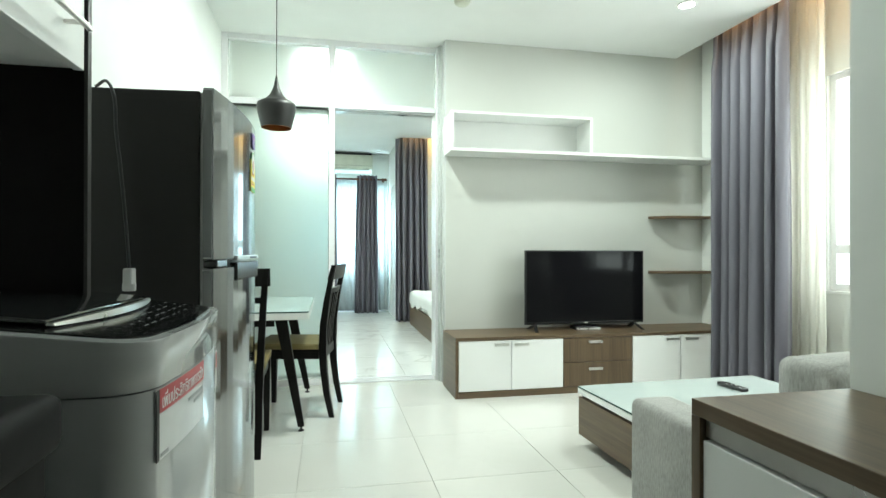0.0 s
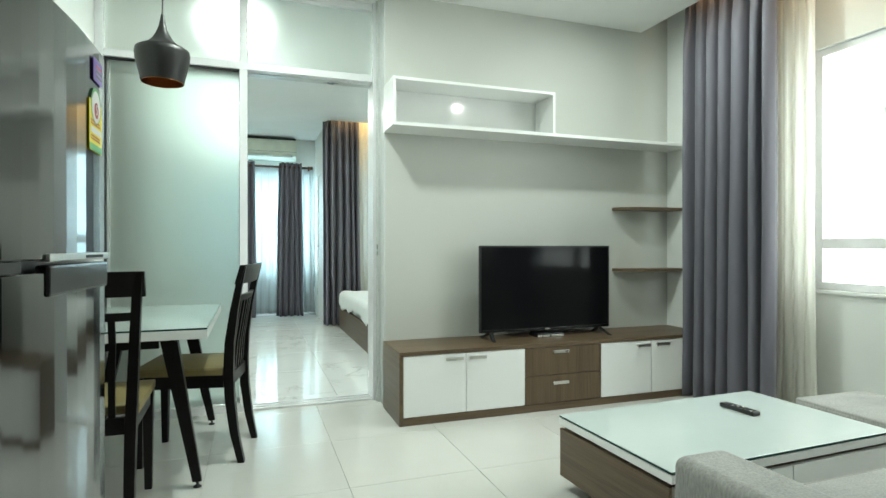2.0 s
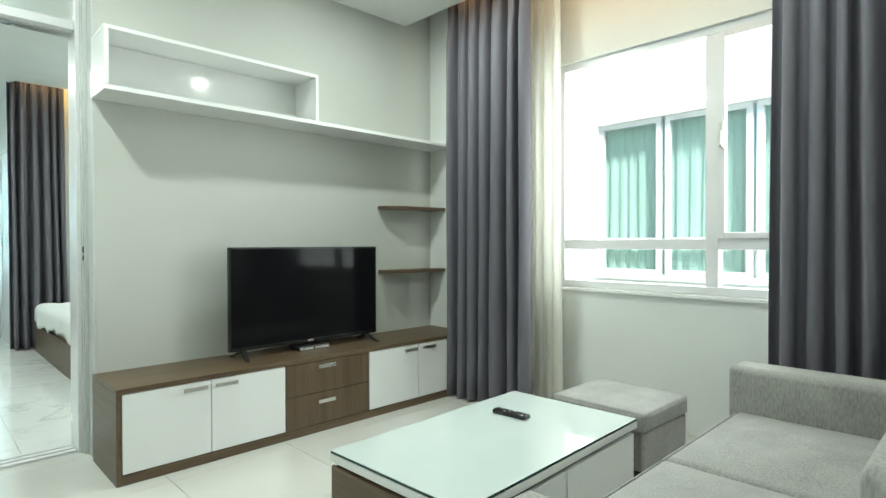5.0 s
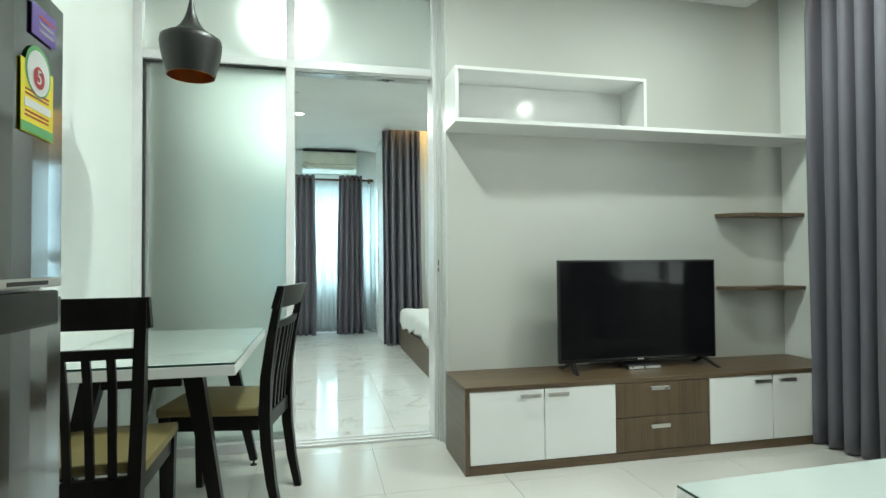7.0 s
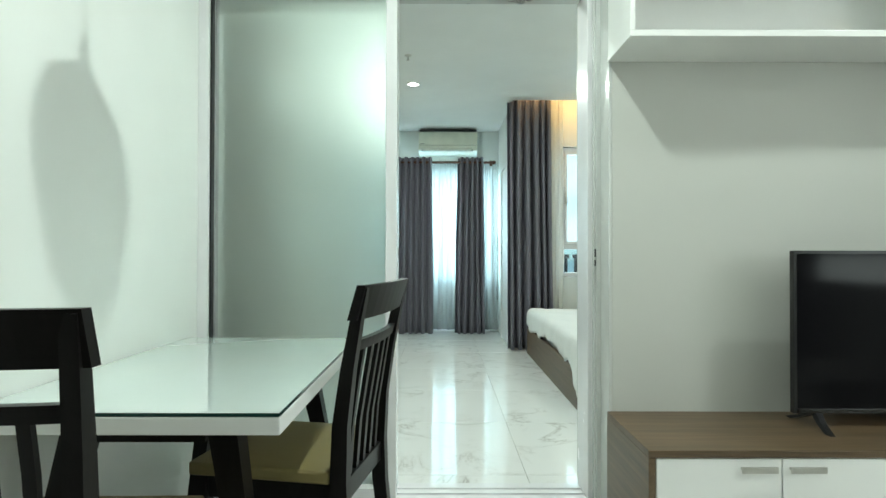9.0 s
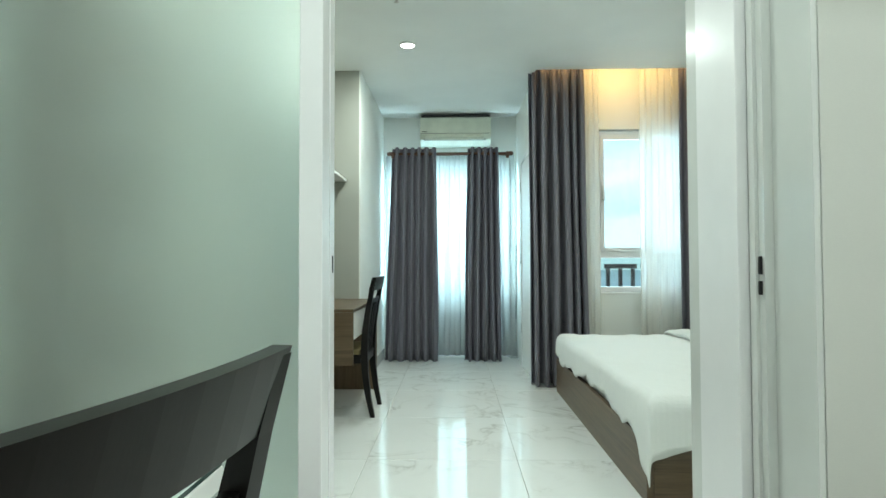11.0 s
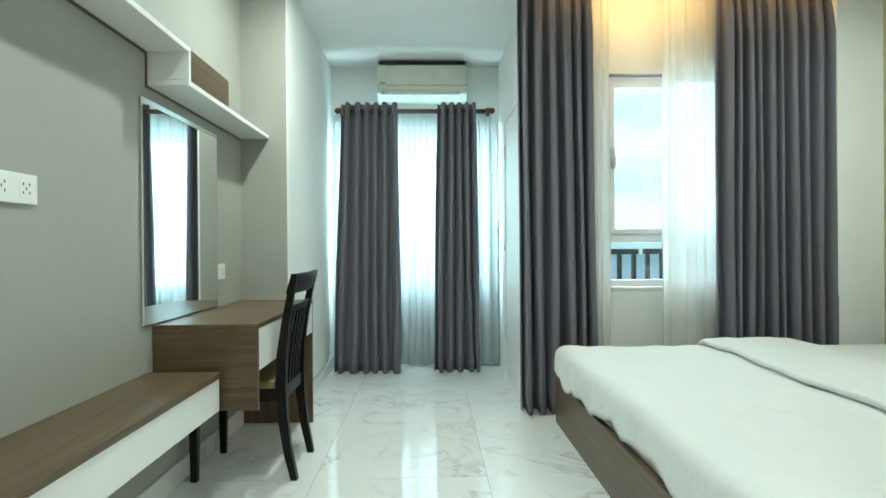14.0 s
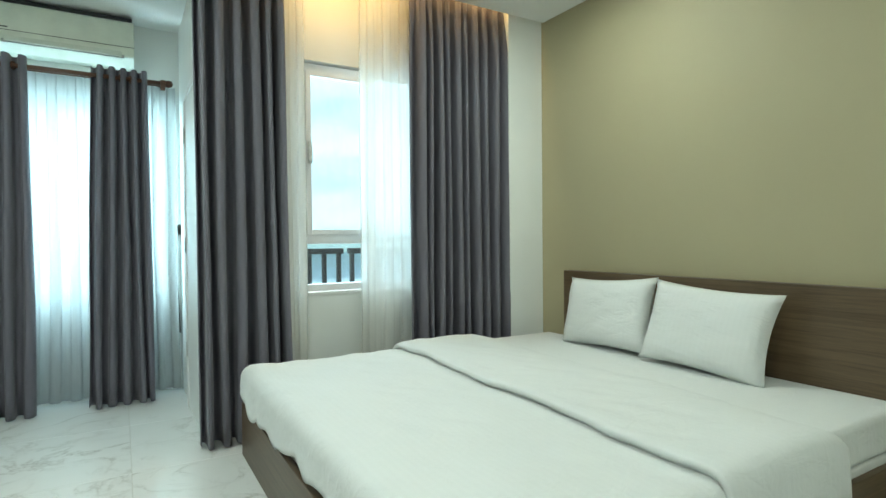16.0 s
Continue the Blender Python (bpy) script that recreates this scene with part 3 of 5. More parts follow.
def side_door():
    t = thing("door_2", "white painted door with dark hinges in the recess", "door", (1.0, 8.12, 0), kind="structure")
    part("door_frame", boxes((-0.02, 0.0, -0.03, 0.02, 0, 2.1), (-0.02, 0.0, 0.70, 0.75, 0, 2.1), (-0.02, 0.0, 0.02, 0.70, 2.05, 2.1), bev=0.003), M_LAM, t)
    leaf = part("door_leaf", box(-0.012, -0.001, 0.023, 0.697, 0.01, 2.047, 0.002), M_LAM, t)
    for z in (0.39, 1.09, 1.82):
        part("hinge", box(-0.026, -0.0205, 0.69, 0.71, z - 0.05, z + 0.05, 0.002), M_CHROME, leaf, "dark steel hinge")


side_door()


# ---- curtains ----
def curtain(name, label, at, rz, w, h, folds, depth, seed, mat, flare=0.0, thick=0.003, group="", drift=0.0, header="pleat", even=0.35):
    ob = new(name, mesh_of(name, cloth(w, h, folds, depth, seed, flare, drift, header, even), mat, True))
    ob.matrix_world = pose(*at, 0, 0, rz)
    thicken(ob, thick)
    return tagged(ob, label, "curtain", group)


CG = "heavy grey curtains"
curtain("curtain", "heavy slate grey curtain gathered beside the living room window", (2.985, 3.41, 0.012), 90, 0.72, 2.82, 7, 0.085, 11, M_CURT, group=CG)
curtain("curtain", "heavy slate grey curtain hanging behind the sofa arm", (2.985, 1.36, 0.012), 90, 0.74, 2.82, 7, 0.06, 12, M_CURT, 0.02, group=CG)
curtain("sheer_curtain", "ivory voile curtain bunched at the window edge", (3.16, 3.15, 0.012), 90, 0.40, 2.82, 6, 0.016, 13, M_SHEER, 0.06, thick=0.001)
curtain("curtain", "heavy grey curtain hanging at the recess corner", (1.18, 7.945, 0.012), 0, 0.46, 2.82, 6, 0.075, 14, M_CURT, 0.06, group=CG, drift=0.02)
curtain("curtain", "heavy grey curtain hanging behind the bed head", (2.62, 7.945, 0.012), 0, 0.76, 2.82, 10, 0.075, 15, M_CURT, group=CG)
curtain("sheer_curtain", "ivory voile curtain beside the bedroom window", (1.45, 8.09, 0.02), 0, 0.26, 2.82, 3, 0.014, 16, M_SHEERB, 0.1, thick=0.001)
curtain("sheer_curtain", "ivory voile curtain drawn half over the bedroom window", (2.16, 8.09, 0.02), 0, 0.42, 2.82, 4, 0.014, 17, M_SHEERB, 0.05, thick=0.001)
curtain("curtain", "grey eyelet curtain before the balcony door", (-0.125, 9.10, 0.012), 0, 0.47, 2.275, 6, 0.065, 18, M_CURT, 0.20, group=CG, drift=-0.03, header="eyelet", even=0.25)
curtain("curtain", "narrow grey eyelet curtain before the balcony door", (0.614, 9.10, 0.012), 0, 0.325, 2.275, 5, 0.062, 19, M_CURT, 0.27, group=CG, drift=-0.01, header="eyelet", even=0.2)
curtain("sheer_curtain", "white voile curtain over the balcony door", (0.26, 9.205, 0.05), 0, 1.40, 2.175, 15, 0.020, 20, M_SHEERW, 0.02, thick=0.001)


def rod():
    t = thing("curtain_rod", "dark brown wooden double curtain rod with finials", "curtain rod", (0.26, 9.10, 2.225))
    part("pole", cyl(0.015, -0.63, 0.63, 16, m=pose(0, 0, 0, 0, 90, 0)), M_ROD, t, smooth=True)
    part("pole", cyl(0.011, -0.65, 0.65, 12, m=pose(0, 0.105, 0.012, 0, 90, 0)), M_ROD, t, smooth=True)
    for x in (-0.615, 0.615):
        part("bracket", boxes((x - 0.012, x + 0.012, -0.02, 0.258, -0.012, 0.012), (x - 0.02, x + 0.02, 0.24, 0.259, -0.05, 0.05), (x - 0.015, x + 0.015, -0.022, 0.0, -0.05, 0.02), bev=0.004), M_ROD, t)
        part("finial", lathe([(0.001, -0.03), (0.02, -0.02), (0.026, 0.0), (0.02, 0.02), (0.001, 0.03)], 16), M_ROD, t, smooth=True).matrix_basis = pose(x * 1.06, 0, 0, 0, 90, 0)
    for k in range(9):
        x = -0.36 + k * 0.047 if k < 5 else 0.24 + (k - 5) * 0.06
        bm = bmesh.new()
        bmesh.ops.create_cone(bm, cap_ends=False, segments=18, radius1=0.024, radius2=0.024, depth=0.012)
        rg = part("eyelet", bm, M_ROD, t, smooth=True)
        rg.matrix_basis = pose(x, 0, 0, 0, 90, 12 * (-1) ** k)
        thicken(rg, 0.004)
    for k in range(5):
        part("ring", lathe([(0.013, -0.004), (0.017, 0.0), (0.013, 0.004), (0.011, 0.0), (0.013, -0.004)], 14), M_ROD, t, smooth=True).matrix_basis = pose(0.08 + k * 0.075, 0.105, 0.012, 0, 90, 0)


rod()


def tieback():
    t = thing("curtain_hook", "black wall hook with a dark hanging cord tieback", "curtain hook", (0.95, 9.36, 1.13))
    part("hook", lathe([(0.001, -0.03), (0.012, -0.028), (0.016, -0.01), (0.010, 0.0), (0.022, 0.002), (0.022, 0.006)], 14), M_BLACK, t, smooth=True).matrix_basis = pose(0, -0.03, 0, -90, 0, 0)
    part("cord", beam([(0, -0.03, -0.02, 0.012, 0.008), (0.01, -0.03, -0.25, 0.016, 0.008), (0.02, -0.03, -0.5, 0.02, 0.008), (0.03, -0.03, -0.70, 0.012, 0.008)], 0, 0), M_BLACK, t)


tieback()


# ---- ceiling fittings ----
def downlight(x, y):
    t = thing("downlight", "round recessed white ceiling downlight, lit", "downlight", (x, y, CEIL), group="ceiling downlights")
    part("ring", lathe([(0.058, 0.0), (0.062, -0.008), (0.052, -0.012), (0.048, -0.004)], 32), M_LAM, t, smooth=True)
    bm = bmesh.new()
    bmesh.ops.create_circle(bm, cap_ends=True, segments=32, radius=0.05)
    part("diffuser", bm, M_LAMPGLOW, t).location = (0, 0, -0.006)


for lx, ly, lk in SPOTS:
    downlight(lx, ly)

det = thing("smoke_detector", "round ivory smoke detector on the ceiling", "smoke detector", (0.857, 3.46, CEIL))
part("base", lathe([(0.001, -0.03), (0.035, -0.03), (0.05, -0.018), (0.055, 0.0)], 28), M_ACW, det, smooth=True)
sp = thing("sprinkler", "small steel sprinkler head on the bedroom ceiling", "sprinkler", (-0.044, 6.55, CEIL))
part("rosette", lathe([(0.03, 0.0), (0.028, -0.006), (0.008, -0.008), (0.008, -0.04), (0.016, -0.042), (0.001, -0.046)], 18), M_CHROME, sp, smooth=True)


def pendant():
    t = thing("pendant_lamp", "black metal pendant lamp with copper lining over the table", "pendant lamp", (-0.312, 3.45, 2.72))
    prof = [(0.006, -0.615), (0.010, -0.64), (0.016, -0.67), (0.026, -0.70), (0.042, -0.73), (0.066, -0.755), (0.098, -0.772), (0.113, -0.782), (0.116, -0.80), (0.113, -0.83), (0.104, -0.87), (0.095, -0.905), (0.089, -0.93)]
    sh = part("shade", lathe(prof, 48), plain("black_lamp_enamel", (0.009, 0.0085, 0.008), 0.45), t, smooth=True)
    part("lining", lathe([(max(r - 0.003, 0.003), z - 0.001) for r, z in prof], 48), M_COPPER, sh, "copper coloured lining", smooth=True)
    part("cable", cyl(0.003, -0.62, -0.06, 8), M_BLACK, t)
    part("canopy", lathe([(0.001, -0.065), (0.045, -0.063), (0.05, -0.055), (0.05, -0.035)], 28), M_BLACK, t, smooth=True)
    part("bulb", lathe([(0.001, -0.86), (0.02, -0.85), (0.028, -0.82), (0.02, -0.79), (0.012, -0.76)], 18), M_LAM, t, "unlit frosted bulb", smooth=True)


pendant()


# ---- television wall ----
def pull(parent, m):
    bm = boxes((-0.055, 0.055, -0.022, -0.016, -0.010, 0.010), (-0.05, -0.04, -0.018, 0.0, -0.004, 0.004), (0.04, 0.05, -0.018, 0.0, -0.004, 0.004), bev=0.002)
    bmesh.ops.transform(bm, matrix=m, verts=bm.verts)
    return part("handle", bm, M_CHROME, parent, "small brushed nickel pull")


def tv_cabinet():
    t = thing("tv_cabinet", "low walnut laminate television cabinet with white doors", "cabinet", (0.874, 3.709, 0))
    w, d, h = 3.148 - 0.874, TW - 3.709 - 0.002, 0.428
    part("top", box(0, w, 0, d, h - 0.022, h, 0.002), M_WOODX, t)
    part("side_panel", box(0, 0.022, 0, d, 0, h - 0.023, 0.001), M_WOODY, t)
    part("plinth", box(0.023, w, 0.0, 0.02, 0, 0.045, 0.001), M_WOODX, t)
    part("body", box(0.024, w - 0.002, 0.025, d, 0.046, h - 0.024), M_WOODX, t)
    fronts = (("door", 0.025, 0.412, M_LAM), ("door", 0.416, 0.808, M_LAM), ("drawer", 0.812, 1.366, M_WOODZ), ("door", 1.370, 1.770, M_LAM), ("door", 1.774, 2.252, M_LAM))
    hx = (0.335, 0.485, None, 1.70, 1.86)
    for (n, a, b, mt), hpos in zip(fronts, hx):
        if n == "drawer":
            for z0, z1, zh in ((0.048, 0.222, 0.176), (0.226, 0.402, 0.374)):
                f = part("drawer", box(a, b, 0.003, 0.022, z0, z1, 0.002), mt, t)
                pull(f, pose((a + b) / 2 - 0.03, 0.003, zh))
        else:
            f = part("door", box(a, b, 0.003, 0.022, 0.048, 0.402, 0.002), mt, t)
            pull(f, pose(hpos, 0.003, 0.374))


tv_cabinet()


def television():
    t = thing("television", "black flat screen television on splayed feet, switched off", "television", (1.976, 3.958, 0.428))
    part("cabinet", boxes((-0.5, 0.5, -0.012, 0.012, 0.045, 0.619), (-0.36, 0.36, 0.012, 0.05, 0.06, 0.40), bev=0.004), M_BLACK, t)
    part("screen", box(-0.488, 0.488, -0.0145, -0.0125, 0.066, 0.608), M_SCREEN, t, "glossy dark screen")
    part("chin", box(-0.488, 0.488, -0.016, -0.012, 0.046, 0.062, 0.001), M_GLOSSK, t)
    part("badge", box(-0.02, 0.02, -0.018, -0.016, 0.05, 0.058), M_CHROME, t)
    for s in (-1, 1):
        for q in (-1, 1):
            part("foot", beam([(s * 0.415, 0, 0.05, 0.022, 0.03), (s * 0.43, q * 0.05, 0.022, 0.02, 0.028), (s * 0.44, q * 0.105, 0.0, 0.018, 0.03)], 0, 0), M_BLACK, t)


television()
stb = thing("set_top_box", "small black receiver with a silver front under the television", "receiver", (1.98, 3.93, 0.428))
part("body", box(-0.10, 0.10, -0.02, 0.10, 0.002, 0.026, 0.003), M_BLACK, stb)
for x0, x1 in ((-0.10, -0.005), (0.005, 0.10)):
    part("front_panel", box(x0, x1, -0.024, -0.0205, 0.004, 0.018, 0.001), M_CHROME, stb, "silver front panel")


def wall_shelf():
    t = thing("wall_shelf", "long white laminate wall shelf with an open box on it", "shelf", (0.878, 3.88, 1.779))
    w, d = 3.148 - 0.878, TW - 3.88 - 0.001
    part("board", box(0, w, 0, d, 0, 0.022, 0.002), M_LAM, t)
    b = part("open_box", boxes((0.002, 1.122, 0.002, d, 0.297 - 0.018, 0.297), (0.002, 0.020, 0.002, d, 0.023, 0.297 - 0.019), (1.122 - 0.018, 1.122, 0.002, d, 0.023, 0.297 - 0.019), bev=0.0015), M_LAM, t)
    part("back_panel", box(0.021, 1.122 - 0.019, d - 0.012, d - 0.001, 0.024, 0.297 - 0.020), M_GLOSSW, b, "glossy white back panel")


wall_shelf()


def corner_shelf(z):
    """Walnut corner board: narrow at its free end, deep against the pillar."""
    bm = bmesh.new()
    pts = [(2.635, TW - 0.001), (2.66, TW - 0.075), (2.80, TW - 0.15), (3.149, TW - 0.17), (3.149, TW - 0.001)]
    lo = [bm.verts.new((x, y, z)) for x, y in pts]
    hi = [bm.verts.new((x, y, z + 0.022)) for x, y in pts]
    bm.faces.new(lo)
    bm.faces.new(hi[::-1])
    for k in range(5):
        bm.faces.new((lo[k], hi[k], hi[(k + 1) % 5], lo[(k + 1) % 5]))
    bmesh.ops.recalc_face_normals(bm, faces=bm.faces)
    bmesh.ops.bevel(bm, geom=bm.edges[:], offset=0.0015, segments=1, affect="EDGES")
    t = thing("corner_shelf", "dark walnut corner shelf board fixed beside the pillar", "shelf", group="corner shelves")
    part("board", bm, M_WOODX, t)


corner_shelf(1.312)
corner_shelf(0.855)


# ---- sofa corner ----
def soft_box(x0, x1, y0, y1, z0, z1, r, crown=0.0, seg=4):
    bm = bmesh.new()
    add_box(bm, x0, x1, y0, y1, z0, z1)
    bmesh.ops.subdivide_edges(bm, edges=bm.edges[:], cuts=5, use_grid_fill=True)
    cx, cy, cz = (x0 + x1) / 2, (y0 + y1) / 2, (z0 + z1) / 2
    hx, hy, hz = (x1 - x0) / 2, (y1 - y0) / 2, (z1 - z0) / 2
    for v in bm.verts:
        u, w, q = (v.co.x - cx) / hx, (v.co.y - cy) / hy, (v.co.z - cz) / hz
        if crown and q > 0:
            v.co.z += crown * (1 - u * u) * (1 - w * w) * q
    sharp = [e for e in bm.edges if len(e.link_faces) == 2 and e.calc_face_angle(0) > 0.9]
    bmesh.ops.bevel(bm, geom=sharp, offset=r, segments=seg, profile=0.5, affect="EDGES", clamp_overlap=True)
    return bm


def sofa():
    t = thing("sofa", "grey linen two seat sofa with boxy arms", "sofa", (1.062, 0.84, 0))
    W, D = 1.73, 0.92
    part("base", soft_box(0.17, W - 0.17, 0.05, D - 0.03, 0.05, 0.22, 0.02), M_SOFA, t, smooth=True)
    part("arm", soft_box(0, 0.17, 0.0, D, 0.05, 0.52, 0.03), M_SOFA, t, smooth=True)
    part("arm", soft_box(W - 0.165, W, 0.0, D + 0.035, 0.05, 0.565, 0.03), M_SOFA, t, smooth=True)
    part("backrest", soft_box(0.172, W - 0.172, 0.0, 0.20, 0.05, 0.66, 0.03), M_SOFA, t, smooth=True)
    for a in (0.03, W / 2 + 0.002):
        part("back_cushion", soft_box(a, a + W / 2 - 0.035, 0.12, 0.30, 0.53, 0.785, 0.06, 0.015), M_SOFA, t, smooth=True)
    for a in (0.173, W / 2 + 0.002):
        c = part("seat_cushion", soft_box(a, a + W / 2 - 0.176, 0.20, D - 0.005, 0.225, 0.392, 0.03, 0.038), M_SOFA, t, smooth=True)
        bm = bmesh.new()
        b0, b1 = a + 0.004, a + W / 2 - 0.18
        add_box(bm, b0, b1, D - 0.004, D + 0.002, 0.374, 0.380, 0.002)
        part("piping", bm, M_SOFA, c)
    for x in (0.06, W - 0.06):
        for y in (0.08, D - 0.08):
            part("foot", cyl(0.022, 0, 0.055, 14, 0.026, pose(x, y, 0)), M_BLACK, t)


sofa()


def stool():
    t = thing("footstool", "square grey linen footstool beside the coffee table", "footstool", (2.525, 2.10, 0), -1.0)
    part("cushion", soft_box(0, 0.46, 0, 0.485, 0.225, 0.315, 0.025, 0.012), M_SOFA, t, smooth=True)
    part("body", soft_box(0.006, 0.454, 0.006, 0.479, 0.05, 0.225, 0.015), M_SOFA, t, smooth=True)
    for x in (0.05, 0.41):
        for y in (0.05, 0.43):
            part("foot", cyl(0.02, 0, 0.052, 12, 0.024, pose(x, y, 0)), M_BLACK, t)


stool()


def coffee_table():
    t = thing("coffee_table", "low walnut and white coffee table with a glass top", "coffee table", (1.34, 2.065, 0), 1.7)
    w, d = 1.115, 0.65
    part("plinth", box(0.08, w - 0.08, 0.07, d - 0.07, 0.0, 0.06), M_WOODX, t)
    part("carcass", box(0.012, w - 0.022, 0.022, d - 0.022, 0.06, 0.262), M_WOODX, t)
    part("end_panel", box(0.0, 0.011, 0.01, d - 0.01, 0.06, 0.262, 0.001), M_WOODY, t)
    part("drawer_front", box(0.02, w / 2 - 0.003, 0.004, 0.021, 0.065, 0.258, 0.002), M_LAM, t, "white drawer front")
    part("drawer_front", box(w / 2 + 0.003, w - 0.024, 0.004, 0.021, 0.065, 0.258, 0.002), M_LAM, t, "white drawer front")
    part("drawer_front", box(0.02, w - 0.024, d - 0.021, d - 0.004, 0.065, 0.258, 0.002), M_LAM, t, "white drawer front")
    part("shadow_gap", box(0.02, w - 0.02, 0.02, d - 0.02, 0.263, 0.275), M_BLACK, t)
    part("tabletop", box(0, w, 0, d, 0.276, 0.304, 0.002), M_LAM, t)
    g = part("glass_top", box(0.003, w - 0.003, 0.003, d - 0.003, 0.308, 0.316, 0.0015), [M_GLASSTOP], t, "white backed tempered glass")
    part("glass_edge", boxes((0.002, w - 0.002, 0.0015, 0.0029, 0.306, 0.314), (0.0015, 0.0029, 0.003, d - 0.003, 0.306, 0.314), (w - 0.0029, w - 0.0015, 0.003, d - 0.003, 0.306, 0.314)), M_GLASSEDGE, g, "dark green glass edge")
    part("spacer", boxes((0.02, w - 0.02, 0.02, d - 0.02, 0.3045, 0.3078)), M_BLACK, t)


coffee_table()


def remote():
    t = thing("remote_control", "black television remote control lying on the glass top", "remote control", (2.10, 2.50, 0.3165), 4)
    part("body", box(-0.023, 0.023, -0.085, 0.085, 0.0, 0.018, 0.006, 3), M_BLACK, t, smooth=True)
    for i in range(3):
        for j in range(7):
            part("button", box(-0.016 + i * 0.012, -0.008 + i * 0.012, -0.07 + j * 0.018, -0.06 + j * 0.018, 0.0175, 0.0195, 0.001, 1), M_PAPER if (i + j) % 5 == 0 else M_FRIDGE, t)


remote()


def hall_cabinet():
    t = thing("hall_cabinet", "walnut topped cabinet with white drawer fronts", "cabinet", (0.635, -1.2, 0))
    w, d, h = 0.339, 2.028, 0.783
    part("top", box(0, w, 0, d, h - 0.028, h, 0.002), M_WOODY, t)
    part("side_panel", box(0.0, w, d - 0.022, d, 0.0, h - 0.029, 0.001), M_WOODZ, t)
    part("body", box(0.03, w, 0.0, d - 0.023, 0.06, h - 0.06), M_WOODY, t)
    part("plinth", box(0.05, w, 0.0, d - 0.023, 0.0, 0.06), M_BLACK, t)
    part("grip_rail", box(0.012, 0.029, 0.0, d - 0.023, h - 0.062, h - 0.030), M_CHROME, t, "aluminium grip channel")
    for k in range(4):
        y1 = d - 0.026 - k * 0.50
        part("front", box(0.004, 0.022, y1 - 0.496, y1, 0.065, h - 0.066, 0.002), M_LAM, t, "white front")


hall_cabinet()


# ---- kitchen side ----
def text_mesh(body, size, extrude=0.0004):
    cu = bpy.data.curves.new("lettering", "FONT")
    cu.body, cu.size, cu.extrude, cu.align_x, cu.align_y = body, size, extrude, "CENTER", "CENTER"
    tmp = bpy.data.objects.new("lettering", cu)
    scene.collection.objects.link(tmp)
    me = bpy.data.meshes.new_from_object(tmp.evaluated_get(bpy.context.evaluated_depsgraph_get()))
    bpy.data.objects.remove(tmp)
    bpy.data.curves.remove(cu)
    return me


def lettering(body, size, material, parent, m, width=None):
    me = text_mesh(body, size)
    me.materials.clear()
    me.materials.append(material)
    if width and len(me.vertices):
        xs = [v.co.x for v in me.vertices]
        k = width / max(1e-4, max(xs) - min(xs))
        me.transform(Matrix.Diagonal((k, 1, 1, 1)))
    ob = new("lettering", me)
    ob.parent = parent
    ob.matrix_basis = m
    return ob


def bulged(x0, x1, y0, y1, z0, z1, bulge, r):
    """A door slab whose +x face swells gently outwards."""
    bm = bmesh.new()
    add_box(bm, x0, x1, y0, y1, z0, z1)
    bmesh.ops.subdivide_edges(bm, edges=bm.edges[:], cuts=9, use_grid_fill=True)
    cy, hy = (y0 + y1) / 2, (y1 - y0) / 2
    for v in bm.verts:
        if v.co.x > (x0 + x1) / 2:
            u = (v.co.y - cy) / hy
            v.co.x += bulge * (1 - u * u)
    sharp = [e for e in bm.edges if len(e.link_faces) == 2 and e.calc_face_angle(0) > 0.9]
    bmesh.ops.bevel(bm, geom=sharp, offset=r, segments=3, profile=0.5, affect="EDGES", clamp_overlap=True)
    return bm


